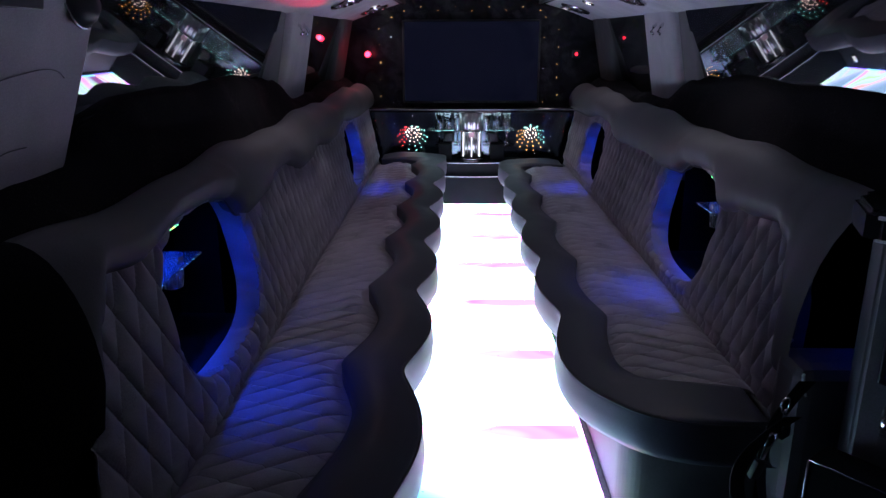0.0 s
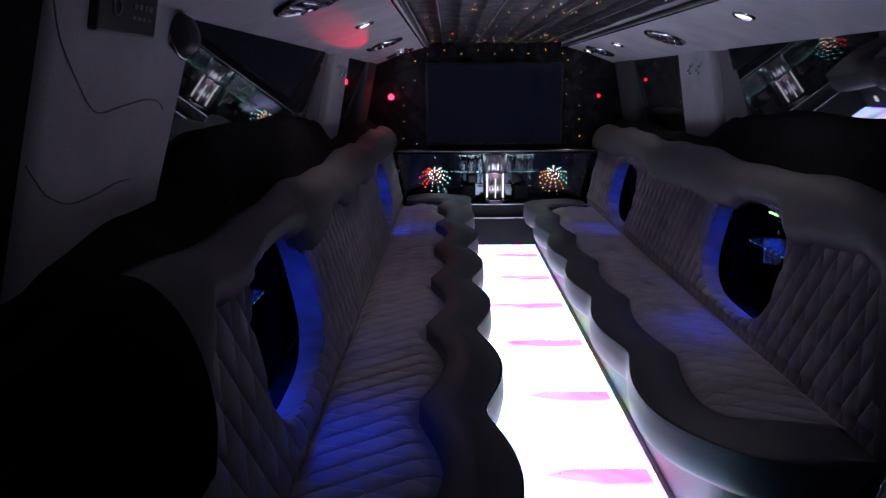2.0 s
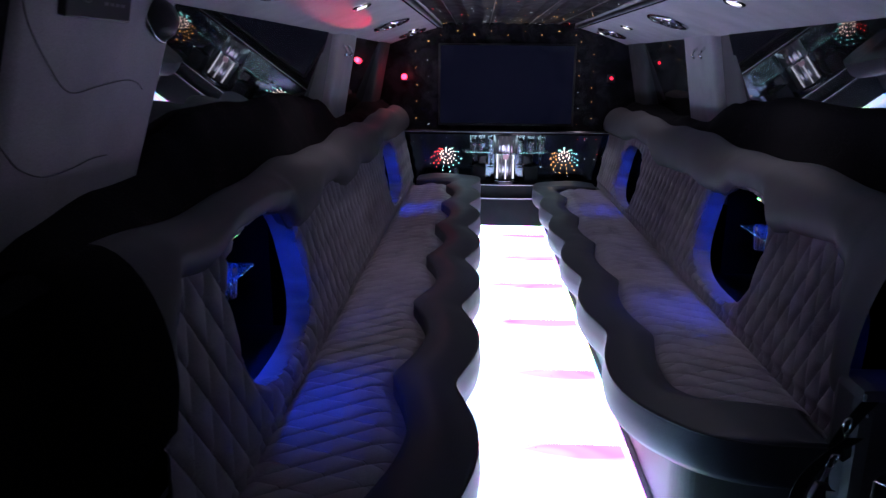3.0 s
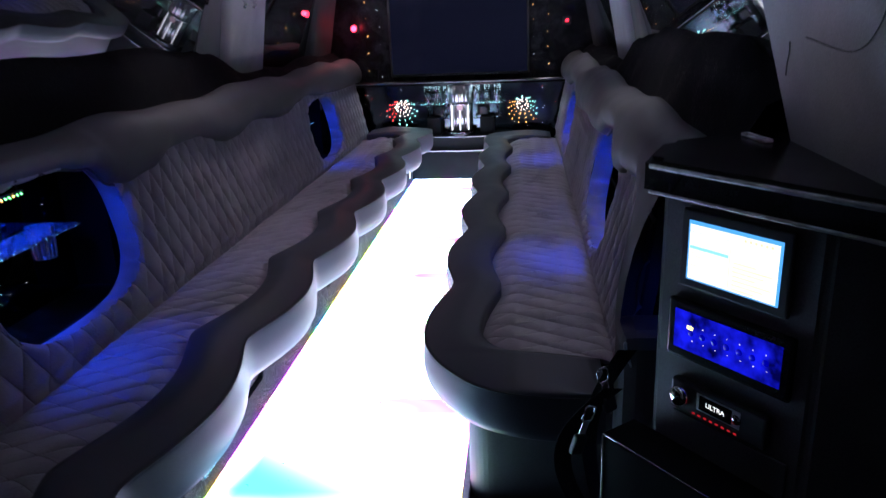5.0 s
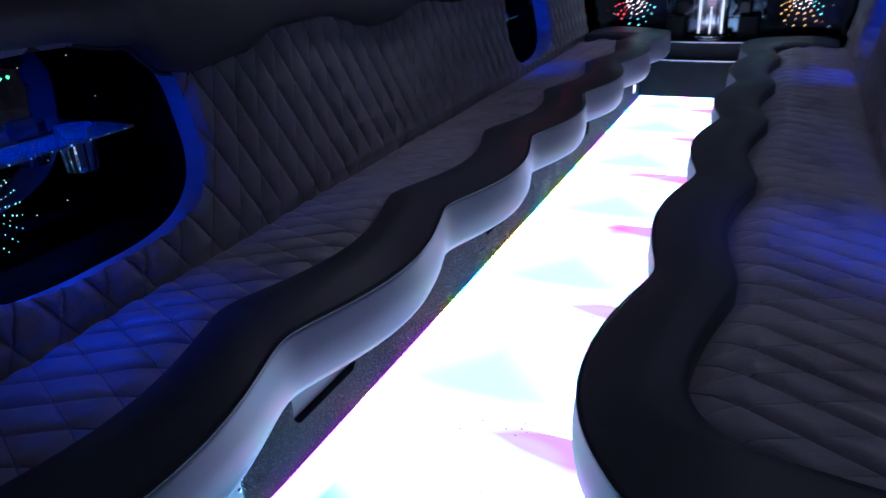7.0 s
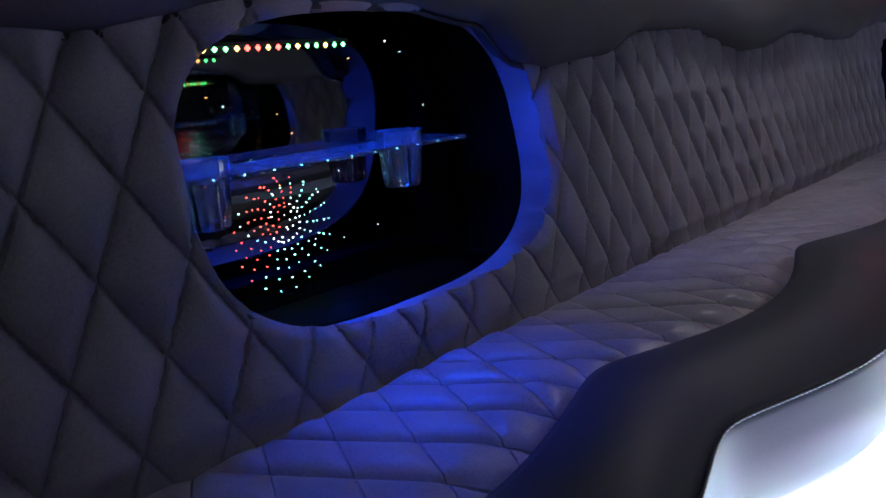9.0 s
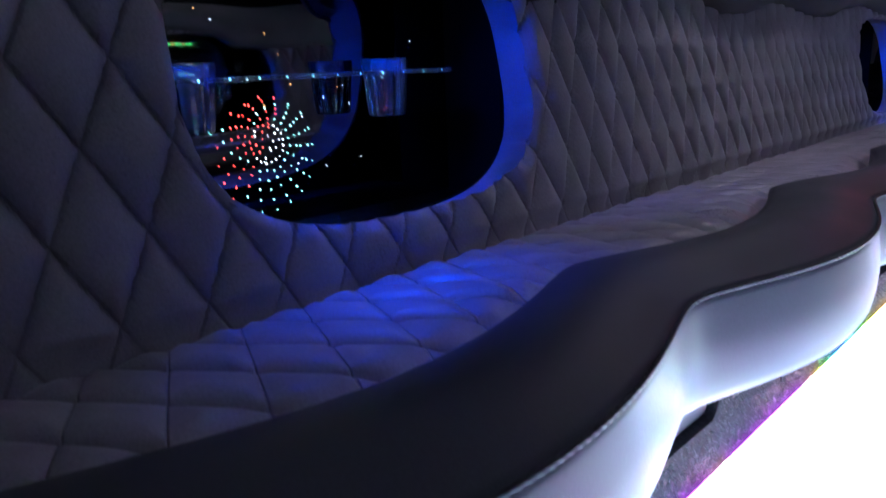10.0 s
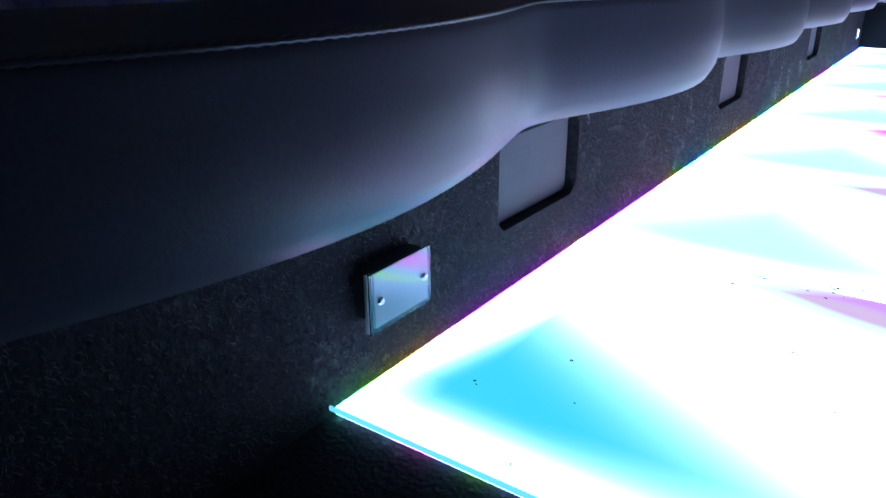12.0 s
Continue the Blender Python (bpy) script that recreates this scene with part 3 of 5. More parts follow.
def riser(side, bench):
    """Carpeted bench base with recessed loudspeaker openings."""
    s, x0 = side.s, 0.405
    holes = [(2.60, 2.86), (3.72, 3.96), (4.9, 5.14)]
    y0 = side.start
    lo, hi = 0.095, 0.235
    xa, xb = sorted((s * (x0 + 0.03), s * 0.74))
    if s > 0:
        r, y0 = 0.07, 2.355
        ring = [(0.355, side.end), (0.74, side.end), (0.74, y0)] + [(0.355 + r - r * math.sin(t), y0 + r - r * math.cos(t)) for t in np.linspace(0, math.pi / 2, 9)]
        bm = bmesh.new()
        lo_, hi_ = ([bm.verts.new((x, y, z)) for x, y in ring] for z in (-0.012, 0.275))
        bm.faces.new(hi_)
        bm.faces.new(lo_[::-1])
        for i in range(len(ring)):
            j = (i + 1) % len(ring)
            bm.faces.new((lo_[i], lo_[j], hi_[j], hi_[i]))
        part("base", bm, PAD, bench, "dark vinyl covered plinth with rounded corner")
        return
    base = part("base", boxed((xa, y0, -0.012), (xb, side.end, 0.285)), CARPET, bench, "dark carpeted plinth")
    cuts = [y0]
    for a, b in holes:
        cuts += [a, b]
    cuts.append(side.end)
    xa, xb = sorted((s * x0, s * (x0 + 0.03)))
    for i, (a, b) in enumerate(zip(cuts, cuts[1:])):
        for z0, z1 in [(-0.012, lo), (hi, 0.31)] if i % 2 else [(-0.012, 0.31)]:
            part("plinth_panel", boxed((xa, a, z0), (xb, b, z1)), CARPET, base)
    for a, b in holes:
        xa, xb = sorted((s * (x0 + 0.020), s * (x0 + 0.028)))
        g = part("speaker_grille", boxed((xa, a + 0.002, lo + 0.002), (xb, b - 0.002, hi - 0.002), 0.002), GRILLE, bench, "grey ribbed loudspeaker cloth")
        rib = None
        for k in range(64):
            y = a + 0.006 + (b - a - 0.012) * k / 63
            if rib is None:
                xa, xb = sorted((s * (x0 + 0.0190), s * (x0 + 0.022)))
                rib = part("rib", boxed((xa, -0.0008, lo + 0.004), (xb, 0.0008, hi - 0.004)), GRILLE, g)
            else:
                data = rib.data
                rib = new("rib", data)
                rib.parent = g
            rib.location.y = y
        # carpet turned in round the corners of the opening
        for cy, cz, sy, sz in ((a, lo, 1, 1), (b, lo, -1, 1), (a, hi, 1, -1), (b, hi, -1, -1)):
            r = 0.030
            ring = [(cy, cz)] + [(cy + sy * (r - r * math.sin(t)), cz + sz * (r - r * math.cos(t))) for t in np.linspace(0, math.pi / 2, 7)]
            n = len(ring)
            verts = [(s * (x0 + 0.0006 + 0.018 * k), y - sy * 0.0005, z - sz * 0.0005) for k in (0, 1) for y, z in ring]
            faces = [tuple(range(n)), tuple(range(n, 2 * n))[::-1]] + [(i, (i + 1) % n, n + (i + 1) % n, n + i) for i in range(n)]
            mesh_ob("corner_fillet", verts, faces, CARPET, base, smooth=False)


def backrest(side, bench):
    s = side.s
    y0, y1, dy = (1.70 if s < 0 else 2.30), 6.50, 0.0055
    ny, nz = int((y1 - y0) / dy) + 1, 78
    ys = np.linspace(y0, y1, ny)
    verts, kill = [], set()
    pos = []
    for y in ys:
        top = knots(side.top, y) + 0.03
        for j in range(nz):
            pos.append((y, side.foot + (top - side.foot) * j / (nz - 1)))
    faces = []
    for f in grid_faces(ny, nz):
        y = sum(pos[i][0] for i in f) / 4
        z = sum(pos[i][1] for i in f) / 4
        if any(inside(n, y, z) < 1 for n in side.niches):
            kill.update(f)
        else:
            faces.append(f)
    for i, (y, z) in enumerate(pos):
        edge = 1.0
        for n in side.niches:
            r = inside(n, y, z)
            if i in kill or r < 1.0:
                k = max(r, 1e-6) ** (1 / 3)
                y, z = n[0] + (y - n[0]) / k if r < 1.6 else y, n[1] + (z - n[1]) / k if r < 1.6 else z
            if r < 2.2:
                edge = min(edge, max(0.0, (max(r, 1.0) ** (1 / 3) - 1) / 0.07))
        h = 0.023 * quilt(finer(y, 2.95 if s < 0 else 2.3), z, 0.109, 0.20) * min(1, 0.55 + edge) * max(0.3, min(1, 0.5 + (z - 0.385) / 0.04)) + 0.018 * max(0.45, min(1, edge * 1.2)) ** 0.5
        verts.append((s * (back_x(z) - h + 0.016), y, z))
    mesh_ob("backrest", verts, [f if s > 0 else f[::-1] for f in faces], QUILT_BACK[s], bench, "grey leather, diamond quilted, with scalloped top")
    # dark tube fills the gap and stands in for the shade in the crease
    tube("seam_roll", [(s * 0.765, y, side.foot + 0.003) for y in np.linspace(y0, y1, 60)], 0.012, PAD, bench, "dark tube between seat and back, put there as the crease's shade")


def top_pad(side):
    """Padded roll over the backrest and the carpeted sill behind it."""
    s = side.s
    y0 = side.start if s < 0 else 2.27
    rows, sill = [], []
    for y in np.arange(y0, 6.62, 0.02):
        z0 = knots(side.top, y)
        xb = back_x(z0)
        w = 0.012 * math.sin(y * 4.7) + 0.006 * math.sin(y * 11)
        top = 0.995 + w
        prof = [(xb + 0.03, z0 + 0.012), (xb + 0.0, z0 + 0.0), (xb - 0.028, z0 + 0.004), (xb - 0.050, z0 + 0.026), (xb - 0.056, z0 + 0.06)]
        for t in np.linspace(0.1, 1, 9):
            zz = z0 + 0.06 + (top - z0 - 0.06) * math.sin(t * math.pi / 2) ** 1.0
            xx = xb - 0.056 + (0.945 - xb + 0.056) * (1 - math.cos(t * math.pi / 2))
            prof.append((xx, zz))
        prof.append((0.965, top - 0.02))
        turn = min(1.0, max(0.0, (1.90 - y) / 0.26)) if s < 0 else 0.0
        turn = 1 - math.sqrt(1 - turn ** 2)
        rows.append([(s * (x + turn * (1.0 - x)), y, z) for x, z in prof])
        v = 0.02 * math.sin(y * 3.1 + 1) + 0.012 * math.sin(y * 7.7)
        hi = knots([(0.9, 0.98), (1.6, 1.0), (1.75, 1.03), (2.0, 1.07), (2.25, 1.09), (2.4, 1.145), (2.6, 1.215), (2.95, 1.255), (3.6, 1.235), (4.2, 1.145), (4.6, 1.04), (6.6, 1.02)], y)
        sill.append([(s * x, y, z) for x, z in ((0.95, top - 0.04), (0.975, min(top, 0.99 + 0.3 * (hi - 1) + v)), (1.03, 0.25 + 0.75 * hi + v), (1.08, hi + v), (1.12, hi + v - 0.01), (1.20, hi - 0.06))])
    pad = thing("headrest_roll", "long dark padded roll along the top of the bench back", "upholstery", (0, 0, 0), "padded rolls")
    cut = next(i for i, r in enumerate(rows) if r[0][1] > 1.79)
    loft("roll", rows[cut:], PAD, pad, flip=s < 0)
    # near end of the roll made black: its shade is put into the material
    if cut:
        loft("end_cover", rows[:cut + 1], SHAG, pad, "end of the roll in black, standing in for its shade", flip=s < 0)
    tagged(loft("sill_left" if s < 0 else "sill_right", sill, SHAG, flip=s < 0), "black carpeted window sill behind the bench", "sill", kind="structure")
    # thin dark tube that draws the shaded crease under the roll
    tube("welt", [(s * (back_x(knots(side.top, y)) - 0.006), y, knots(side.top, y) - 0.003) for y in np.arange(max(y0, 1.86), 6.5, 0.02)], 0.0055, PIPING, pad, "dark line along the lower edge, put there as the crease's shade", 6)
    return pad


def burst(place, y0, z0, radius, size, parent, arms=17):
    """Firework of light points on a panel: arms that curl and droop outwards. place(y, z) gives the point."""
    groups = ([], [], [])
    for i in range(arms):
        for k in range(1, 9):
            a = 2 * math.pi * i / arms + 0.05 * k
            if k == 1 and i % 4 or k == 2 and i % 2:
                continue
            jitter = 0.3 if k < 3 else 0.04
            r = radius * (k / 8) ** 1.1 * random.uniform(1 - jitter, 1 + jitter)
            p = place(y0 + r * math.cos(a), z0 + r * math.sin(a) - 0.22 * radius * (k / 8) ** 2)
            groups[0 if math.cos(a + 0.5) < -0.1 and (i + k) % 5 else 1 if k > 3 else 2].append(p)
    for g, m in zip(groups, (RED_DOT, CYAN_DOT, WHITE_DOT)):
        tagged(dots("light_points", g, size, m, parent), kind="stuff")


def tumbler(at):
    """Heavy fluted tumbler: facets below, a plain band at the rim."""
    sides, verts = 32, []
    prof = [(0.0, 0.012), (0.027, 0.012), (0.031, 0.03), (0.0355, 0.075), (0.0385, 0.106), (0.041, 0.108), (0.0405, 0.085), (0.0375, 0.07), (0.034, 0.02), (0.032, 0.003), (0.029, 0.0), (0.0, 0.0)]
    for k, (r, z) in enumerate(prof):
        for i in range(sides):
            flute = 0.90 if 7 <= k <= 9 and i % 2 else 1.0
            t = 2 * math.pi * i / sides
            verts.append((r * flute * math.cos(t), r * flute * math.sin(t), z))
    ob = mesh_ob("tumbler", verts, grid_faces(len(prof), sides, True), GLASSWARE, smooth=False)
    ob.location = at
    ob.scale = (1.12, 1.12, 1.0)
    return tagged(ob, "clear fluted glass tumbler in the lit bar niche", "glass", "tumblers in the niches")


def niche(side, n, lights):
    s = side.s
    cy, cz, hy, hz = n
    box_ob = thing("bar_niche", "leather-lined bar niche with dark mirrored back and blue light", "bar niche", (0, 0, 0), "niches in the bench backs")
    N = 120

    rows = []
    for k_ in (0.05, 0.12, 0.25, 0.45, 0.6, 0.8, 1.0):
        row = []
        for i in range(N):
            fold = (0.020 * abs(math.sin(i * 0.33 + math.sin(i * 0.22))) ** 8 + 0.002 * math.sin(i * 1.3)) * math.sin(math.pi * max(0, k_))
            y, z = rim(n, 2 * math.pi * i / N, 0.002 + 0.022 * max(0, k_) + fold)
            row.append((s * (back_x(z) - 0.012 + 0.095 * k_), y, z))
        rows.append(row)
    loft("liner", rows, LEATHER, box_ob, "soft gathered leather lining", closed=True, flip=s > 0)
    rows = []
    for grow in (0.020, 0.125):
        rows.append([(s * (back_x(z) + 0.082), y, z) for y, z in (rim(n, 2 * math.pi * i / N, grow) for i in range(N))])
    loft("flange", rows, DULL, box_ob, "unlit black rim behind the lining", closed=True, flip=s > 0)
    # dark cabinet behind the opening, its back a mirror
    y0, y1, z0, z1, xm = cy - hy - 0.09, cy + hy + 0.09, cz - hz - 0.06, cz + hz + 0.05, 1.13
    for lo, hi in (((0.97, y0 - 0.01, z0), (xm, y0, z1)), ((0.97, y1, z0), (xm, y1 + 0.01, z1)), ((0.86, y0, z0 - 0.01), (xm, y1, z0)), ((0.97, y0, z1), (xm, y1, z1 + 0.01))):
        a, b = sorted((s * lo[0], s * hi[0]))
        part("cabinet_panel", boxed((a, lo[1], lo[2]), (b, hi[1], hi[2])), DULL, box_ob, "unlit black panel")
    a, b = sorted((s * xm, s * (xm + 0.006)))
    part("mirror", boxed((a, y0 - 0.01, z0 - 0.01), (b, y1 + 0.01, z1 + 0.01), 0.001), MIRROR, box_ob, "dark mirror with fibre optic points")

    def on_mirror(y, z):
        return (s * (xm - 0.001), y, z)
    burst(on_mirror, cy - 0.040, cz - 0.122, 0.104, 0.0015, box_ob, 20)
    stars = [on_mirror(cy + random.uniform(-0.95, 1.0) * hy, cz + random.uniform(-0.9, 0.9) * hz) for _ in range(30)]
    tagged(dots("star_light", stars[:20], 0.0011, WHITE_DOT, box_ob), kind="stuff")
    tagged(dots("star_light", stars[20:], 0.0011, AMBER, box_ob), kind="stuff")
    # strip of small diodes under the top
    zt = cz + hz - 0.044
    xt = s * 0.925
    part("led_strip", boxed((min(xt, xt + s * 0.01), cy - 0.30, zt + 0.004), (max(xt, xt + s * 0.01), cy - 0.01, zt + 0.009)), SATIN, box_ob)
    seen = {}
    for i in range(17):
        m = AMBER if i % 3 == 2 else RED_DOT if 5 <= i <= 9 else GREEN_DOT
        if m.name not in seen:
            seen[m.name] = dots("led", [(0, 0, 0)], 0.0056, m, box_ob)
            led = seen[m.name]
        else:
            led = new("led", seen[m.name].data)
            led.parent = box_ob
        led.location = (xt, cy - 0.29 + 0.27 * i / 16, zt)
    # acrylic shelf with tumblers set through it
    zs = cz - 0.006
    xs_ = sorted((s * 0.985, s * 1.115))
    shelf = thing("glass_rack", "clear acrylic rack with light points in the niche", "shelf", (0, 0, 0), "glass racks")
    part("plate", boxed((xs_[0], cy - hy - 0.08, zs - 0.004), (xs_[1], cy + 0.31, zs + 0.004), 0.001), GLASSWARE, shelf)
    tagged(dots("light_points", [(s * 0.983, cy - 0.24 + 0.052 * i, zs) for i in range(11)], 0.0014, CYAN_DOT, shelf), kind="stuff")
    for dy in (-0.228, 0.185):
        tumbler((s * 1.045, cy + dy, cz - 0.088))
    lit = lamp("niche_light", "AREA", (s * 0.93, cy - 0.13, cz + hz - 0.018), (s * 0.665, cy - 0.17, 0.40), lights * 0.30, NICHE_BLUE, 0.30, 0.02)
    lit.data.spread = radians(58)
    # fill lamp, added to brighten the far side of the lining
    lit = lamp("niche_liner_fill", "AREA", (s * 0.90, cy + 0.06, cz + hz - 0.045), (s * (back_x(cz) + 0.03), cy + 0.40, cz - 0.06), lights * 0.085, NICHE_BLUE, 0.1, 0.05)
    lit.data.spread = radians(70)
    # fill lamp from above, added so that the tumblers pick up blue
    lit = lamp("niche_glass_fill", "AREA", (s * 1.03, cy - 0.02, cz + hz + 0.03), (s * 1.05, cy - 0.02, cz - 0.1), lights * 1.4, NICHE_BLUE, 0.5, 0.03)
    lit.data.spread = radians(60)


for side in (LEFT, RIGHT):
    where = "along the windows opposite the console" if side.s < 0 else "beside the console, with a rounded end"
    bench = thing("bench_seat", "long scalloped grey leather bench " + where, "bench seat", (side.s * 0.7, side.start, 0), "benches")
    bench.location = (0, 0, 0)
    cushion(side, bench)
    bolster(side, bench)
    riser(side, bench)
    backrest(side, bench)
    top_pad(side)
    for n in side.niches:
        niche(side, n, 1.0)

# power outlet cover on the carpeted plinth
plate = thing("cover_plate", "white cover plate under a clear sheet screwed to the carpeted plinth", "cover plate", (0, 0, 0))
part("plate", boxed((-0.3835, 2.291, 0.083), (-0.3795, 2.390, 0.150), 0.0012), PLATE, plate)
part("clear_sheet", boxed((-0.3790, 2.281, 0.079), (-0.3762, 2.394, 0.153), 0.0008), ACRYLIC, plate, "clear acrylic sheet with bright cut edges")
part("edge_strip", boxed((-0.3838, 2.2805, 0.080), (-0.3792, 2.2835, 0.152), 0.0006), TRIM, plate, "bright cut edge")
part("back_box", boxed((-0.407, 2.288, 0.092), (-0.3840, 2.388, 0.151), 0.002), SATIN, plate, "dark mounting box")
for y in (2.299, 2.381):
    v, f = lathe_data([(0.0, 0.0010), (0.0014, 0.0030), (0.0034, 0.0028), (0.0046, 0.0012), (0.0050, 0.0)], 14)
    sc = mesh_ob("screw", v, f, CHROME, plate, "small bright screw")
    sc.matrix_basis = pose(-0.3762, y, 0.116, 0, 90, 0)
    part("slot", boxed((-0.3736, y - 0.0030, 0.1154), (-0.3730, y + 0.0030, 0.1166)), SCREW, sc)

# step light low on the plinth at the far end
lamp_ob = thing("step_light", "small white step light low on the carpeted plinth", "step light", (0, 0, 0))
part("housing", boxed((-0.404, 6.245, 0.060), (-0.398, 6.295, 0.122), 0.002), CHROME, lamp_ob)
part("lens", boxed((-0.3985, 6.255, 0.070), (-0.3955, 6.285, 0.112), 0.001), glow("step_lens", (1.0, 0.96, 0.9), 3.0), lamp_ob, "lit white lens")

# loose fibres standing out of the plinth's carpet
verts, faces = [], []
for _ in range(17000):
    y, z = 1.75 + 2.5 * random.random() ** 1.3, random.uniform(0.0, 0.30)
    if any(lo - 0.004 < y < hi + 0.004 for lo, hi in ((2.60, 2.86), (3.72, 3.96))) and 0.090 < z < 0.24:
        continue
    a, l, w = random.uniform(0, 2 * math.pi), random.uniform(0.003, 0.010), 0.00045
    dy, dz, n = l * math.cos(a), l * math.sin(a), len(verts)
    out, bend = random.uniform(0.001, 0.005), random.uniform(-0.5, 0.5) * l
    my, mz = y + 0.5 * dy - bend * math.sin(a), max(0.001, z + 0.5 * dz + bend * math.cos(a))
    verts += [(-0.4045, y - w, z), (-0.4045, y + w, z + w), (-0.4045 + out, my, mz), (-0.4045 + out, my + w, mz + w), (-0.4045 + 0.5 * out, y + dy, max(0.001, z + dz))]
    faces += [(n, n + 1, n + 3, n + 2), (n + 2, n + 3, n + 4)]
tagged(mesh_ob("carpet_fibres", verts, faces, FIBRE), "loose grey fibres standing out of the carpet", "fibres", kind="stuff")

# pale threads caught on the nearest loudspeaker opening
for pts in ([(-0.392, 2.652, 0.222), (-0.388, 2.656, 0.212), (-0.390, 2.650, 0.203), (-0.389, 2.655, 0.193)], [(-0.392, 2.640, 0.196), (-0.389, 2.645, 0.188), (-0.391, 2.641, 0.178)],
            [(-0.402, 2.868, 0.238), (-0.398, 2.876, 0.230), (-0.399, 2.884, 0.218), (-0.401, 2.886, 0.208)]):
    tagged(tube("thread", pts, 0.0007, GRILLE, sides=5), "short pale thread caught on the carpeted plinth", "thread", "loose threads")

# crumbs of dirt on the lit floor
verts, faces = [], []
for cx_, cy_, spread, count in ((-0.186, 2.263, 0.004, 2), (0.012, 2.88, 0.02, 9), (-0.294, 2.373, 0.003, 2), (-0.05, 3.3, 0.30, 10), (-0.1, 2.6, 0.22, 8)):
    for _ in range(count):
        x, y, r, n = cx_ + random.gauss(0, spread), cy_ + random.gauss(0, spread), random.uniform(0.0008, 0.0026), len(verts)
        for t in range(5):
            a = 2 * math.pi * t / 5 + random.uniform(-0.4, 0.4)
            verts.append((x + r * math.cos(a) * 1.6, y + r * math.sin(a), 0.0003))
        verts.append((x, y, 0.0014))
        faces += [(n + t, n + (t + 1) % 5, n + 5) for t in range(5)]
tagged(mesh_ob("dirt_crumbs", verts, faces, CARPET, smooth=False), "dark crumbs of dirt on the lit floor panels", "dirt", kind="stuff")

# ---- bar and television at the far bulkhead ----
bar = thing("bar_counter", "black lacquered bar counter at the bulkhead", "bar", (0, 0, 0))
secs = []
for x in np.linspace(-0.93, 0.93, 60):
    yf = 6.50 - 0.02 * math.cos(x * 1.6)
    secs.append([(x, 6.68, 0.762), (x, yf + 0.006, 0.762), (x, yf, 0.770), (x, yf, 0.788), (x, yf + 0.008, 0.796), (x, 6.68, 0.796)])
loft("countertop", secs, BLACK, bar, "dark bullnosed counter top", closed=True, smooth=False)
part("counter_strip", boxed((-0.9, 6.478, 0.781), (0.9, 6.486, 0.787)), BRUSHED, bar)
secs = []
for x in np.linspace(-0.42, 0.42, 40):
    yf = 6.44 + 0.05 * (x / 0.42) ** 2
    secs.append([(x, 6.67, 0.225), (x, yf + 0.01, 0.225), (x, yf, 0.235), (x, yf, 0.25), (x, yf + 0.012, 0.255), (x, yf + 0.012, 0.335), (x, yf - 0.006, 0.345), (x, yf - 0.006, 0.365), (x, 6.67, 0.368)])
loft("base_cabinet", secs, DULL, bar, "curved black cabinet front")
part("toe_panel", boxed((-0.42, 6.505, -0.01), (0.42, 6.52, 0.226), 0.002), DULL, bar, "dark panel at the end of the lit floor")
tube("trim_bead", [(x, 6.432 + 0.05 * (x / 0.42) ** 2, 0.243) for x in np.linspace(-0.36, 0.36, 24)], 0.004, BRUSHED, bar)
tube("trim_bead", [(x, 6.430 + 0.05 * (x / 0.42) ** 2, 0.356) for x in np.linspace(-0.40, 0.40, 24)], 0.003, BRUSHED, bar)
part("back_mirror", boxed((-0.95, 6.664, 0.37), (0.95, 6.670, 0.76), 0.001), BAR_MIRROR, bar, "dark mirrored back panel")
for sx in (-1, 1):
    part("shelf_end", boxed((sx * 0.215 - 0.055, 6.50, 0.366), (sx * 0.215 + 0.055, 6.655, 0.50), 0.004), DULL, bar, "black pedestal block")
# shining centre column with its wide chrome head
def fluted(name, radius, z0, z1, parent, label):
    """Upright chrome tube of narrow flutes."""
    n, verts = 160, []
    for z in (z0, z1):
        for i in range(n):
            a = 2 * math.pi * i / n
            q = radius - 0.0045 * abs(math.sin(10 * a)) ** 1.5
            verts.append((q * math.cos(a), 6.562 + q * math.sin(a), z))
    faces = grid_faces(2, n, True) + [tuple(range(n))[::-1], tuple(range(n, 2 * n))]
    ob = mesh_ob(name, verts, faces, BRUSHED, parent, label)
    for p in ob.data.polygons[-2:]:
        p.use_smooth = False
    return ob


column = thing("light_column", "polished chrome column in the middle of the bar, its reflections put on as glowing stripes", "column light", (0, 0, 0))
fluted("tube", 0.086, 0.395, 0.610, column, "polished fluted tube")
fluted("head", 0.098, 0.612, 0.756, column, "fluted chrome head under the counter")
lathe("collar", [(0.086, 0.0), (0.101, 0.0), (0.102, 0.004), (0.101, 0.008), (0.086, 0.008)], CHROME, column, "thin chrome collar", 40, (0, 6.562, 0.604))
# reflections down the tube, put on as thin glowing stripes
for dx in (-0.066, 0.002, 0.066):
    dy = math.sqrt(0.092 ** 2 - dx * dx)
    tube("streak", [(dx, 6.562 - dy, 0.402), (dx, 6.562 - dy, 0.600 if dx else 0.560)], 0.0050 if abs(dx) > 0.01 else 0.004, COLUMN_STREAK, column, "glowing stripe standing in for a reflection on the chrome", 10)
v, f = lathe_data([(0.0, 0.006), (0.020, 0.004), (0.024, 0.0)], 24)
med = mesh_ob("medallion", v, f, glow("medallion_light", (0.95, 0.62, 0.85), 0.45), column, "round pale pink lamp")
med.matrix_basis = pose(0.002, 6.468, 0.585, 90, 0, 0)
bucket = tagged(lathe("ice_bucket", [(0.0, 0.0), (0.115, 0.0), (0.118, 0.012), (0.119, 0.022), (0.113, 0.024), (0.108, 0.010), (0.0, 0.008)], BLACK, None, "", 32, (0, 6.535, 0.366)), "round black ice bucket with a bright rim in the bar", "ice bucket")
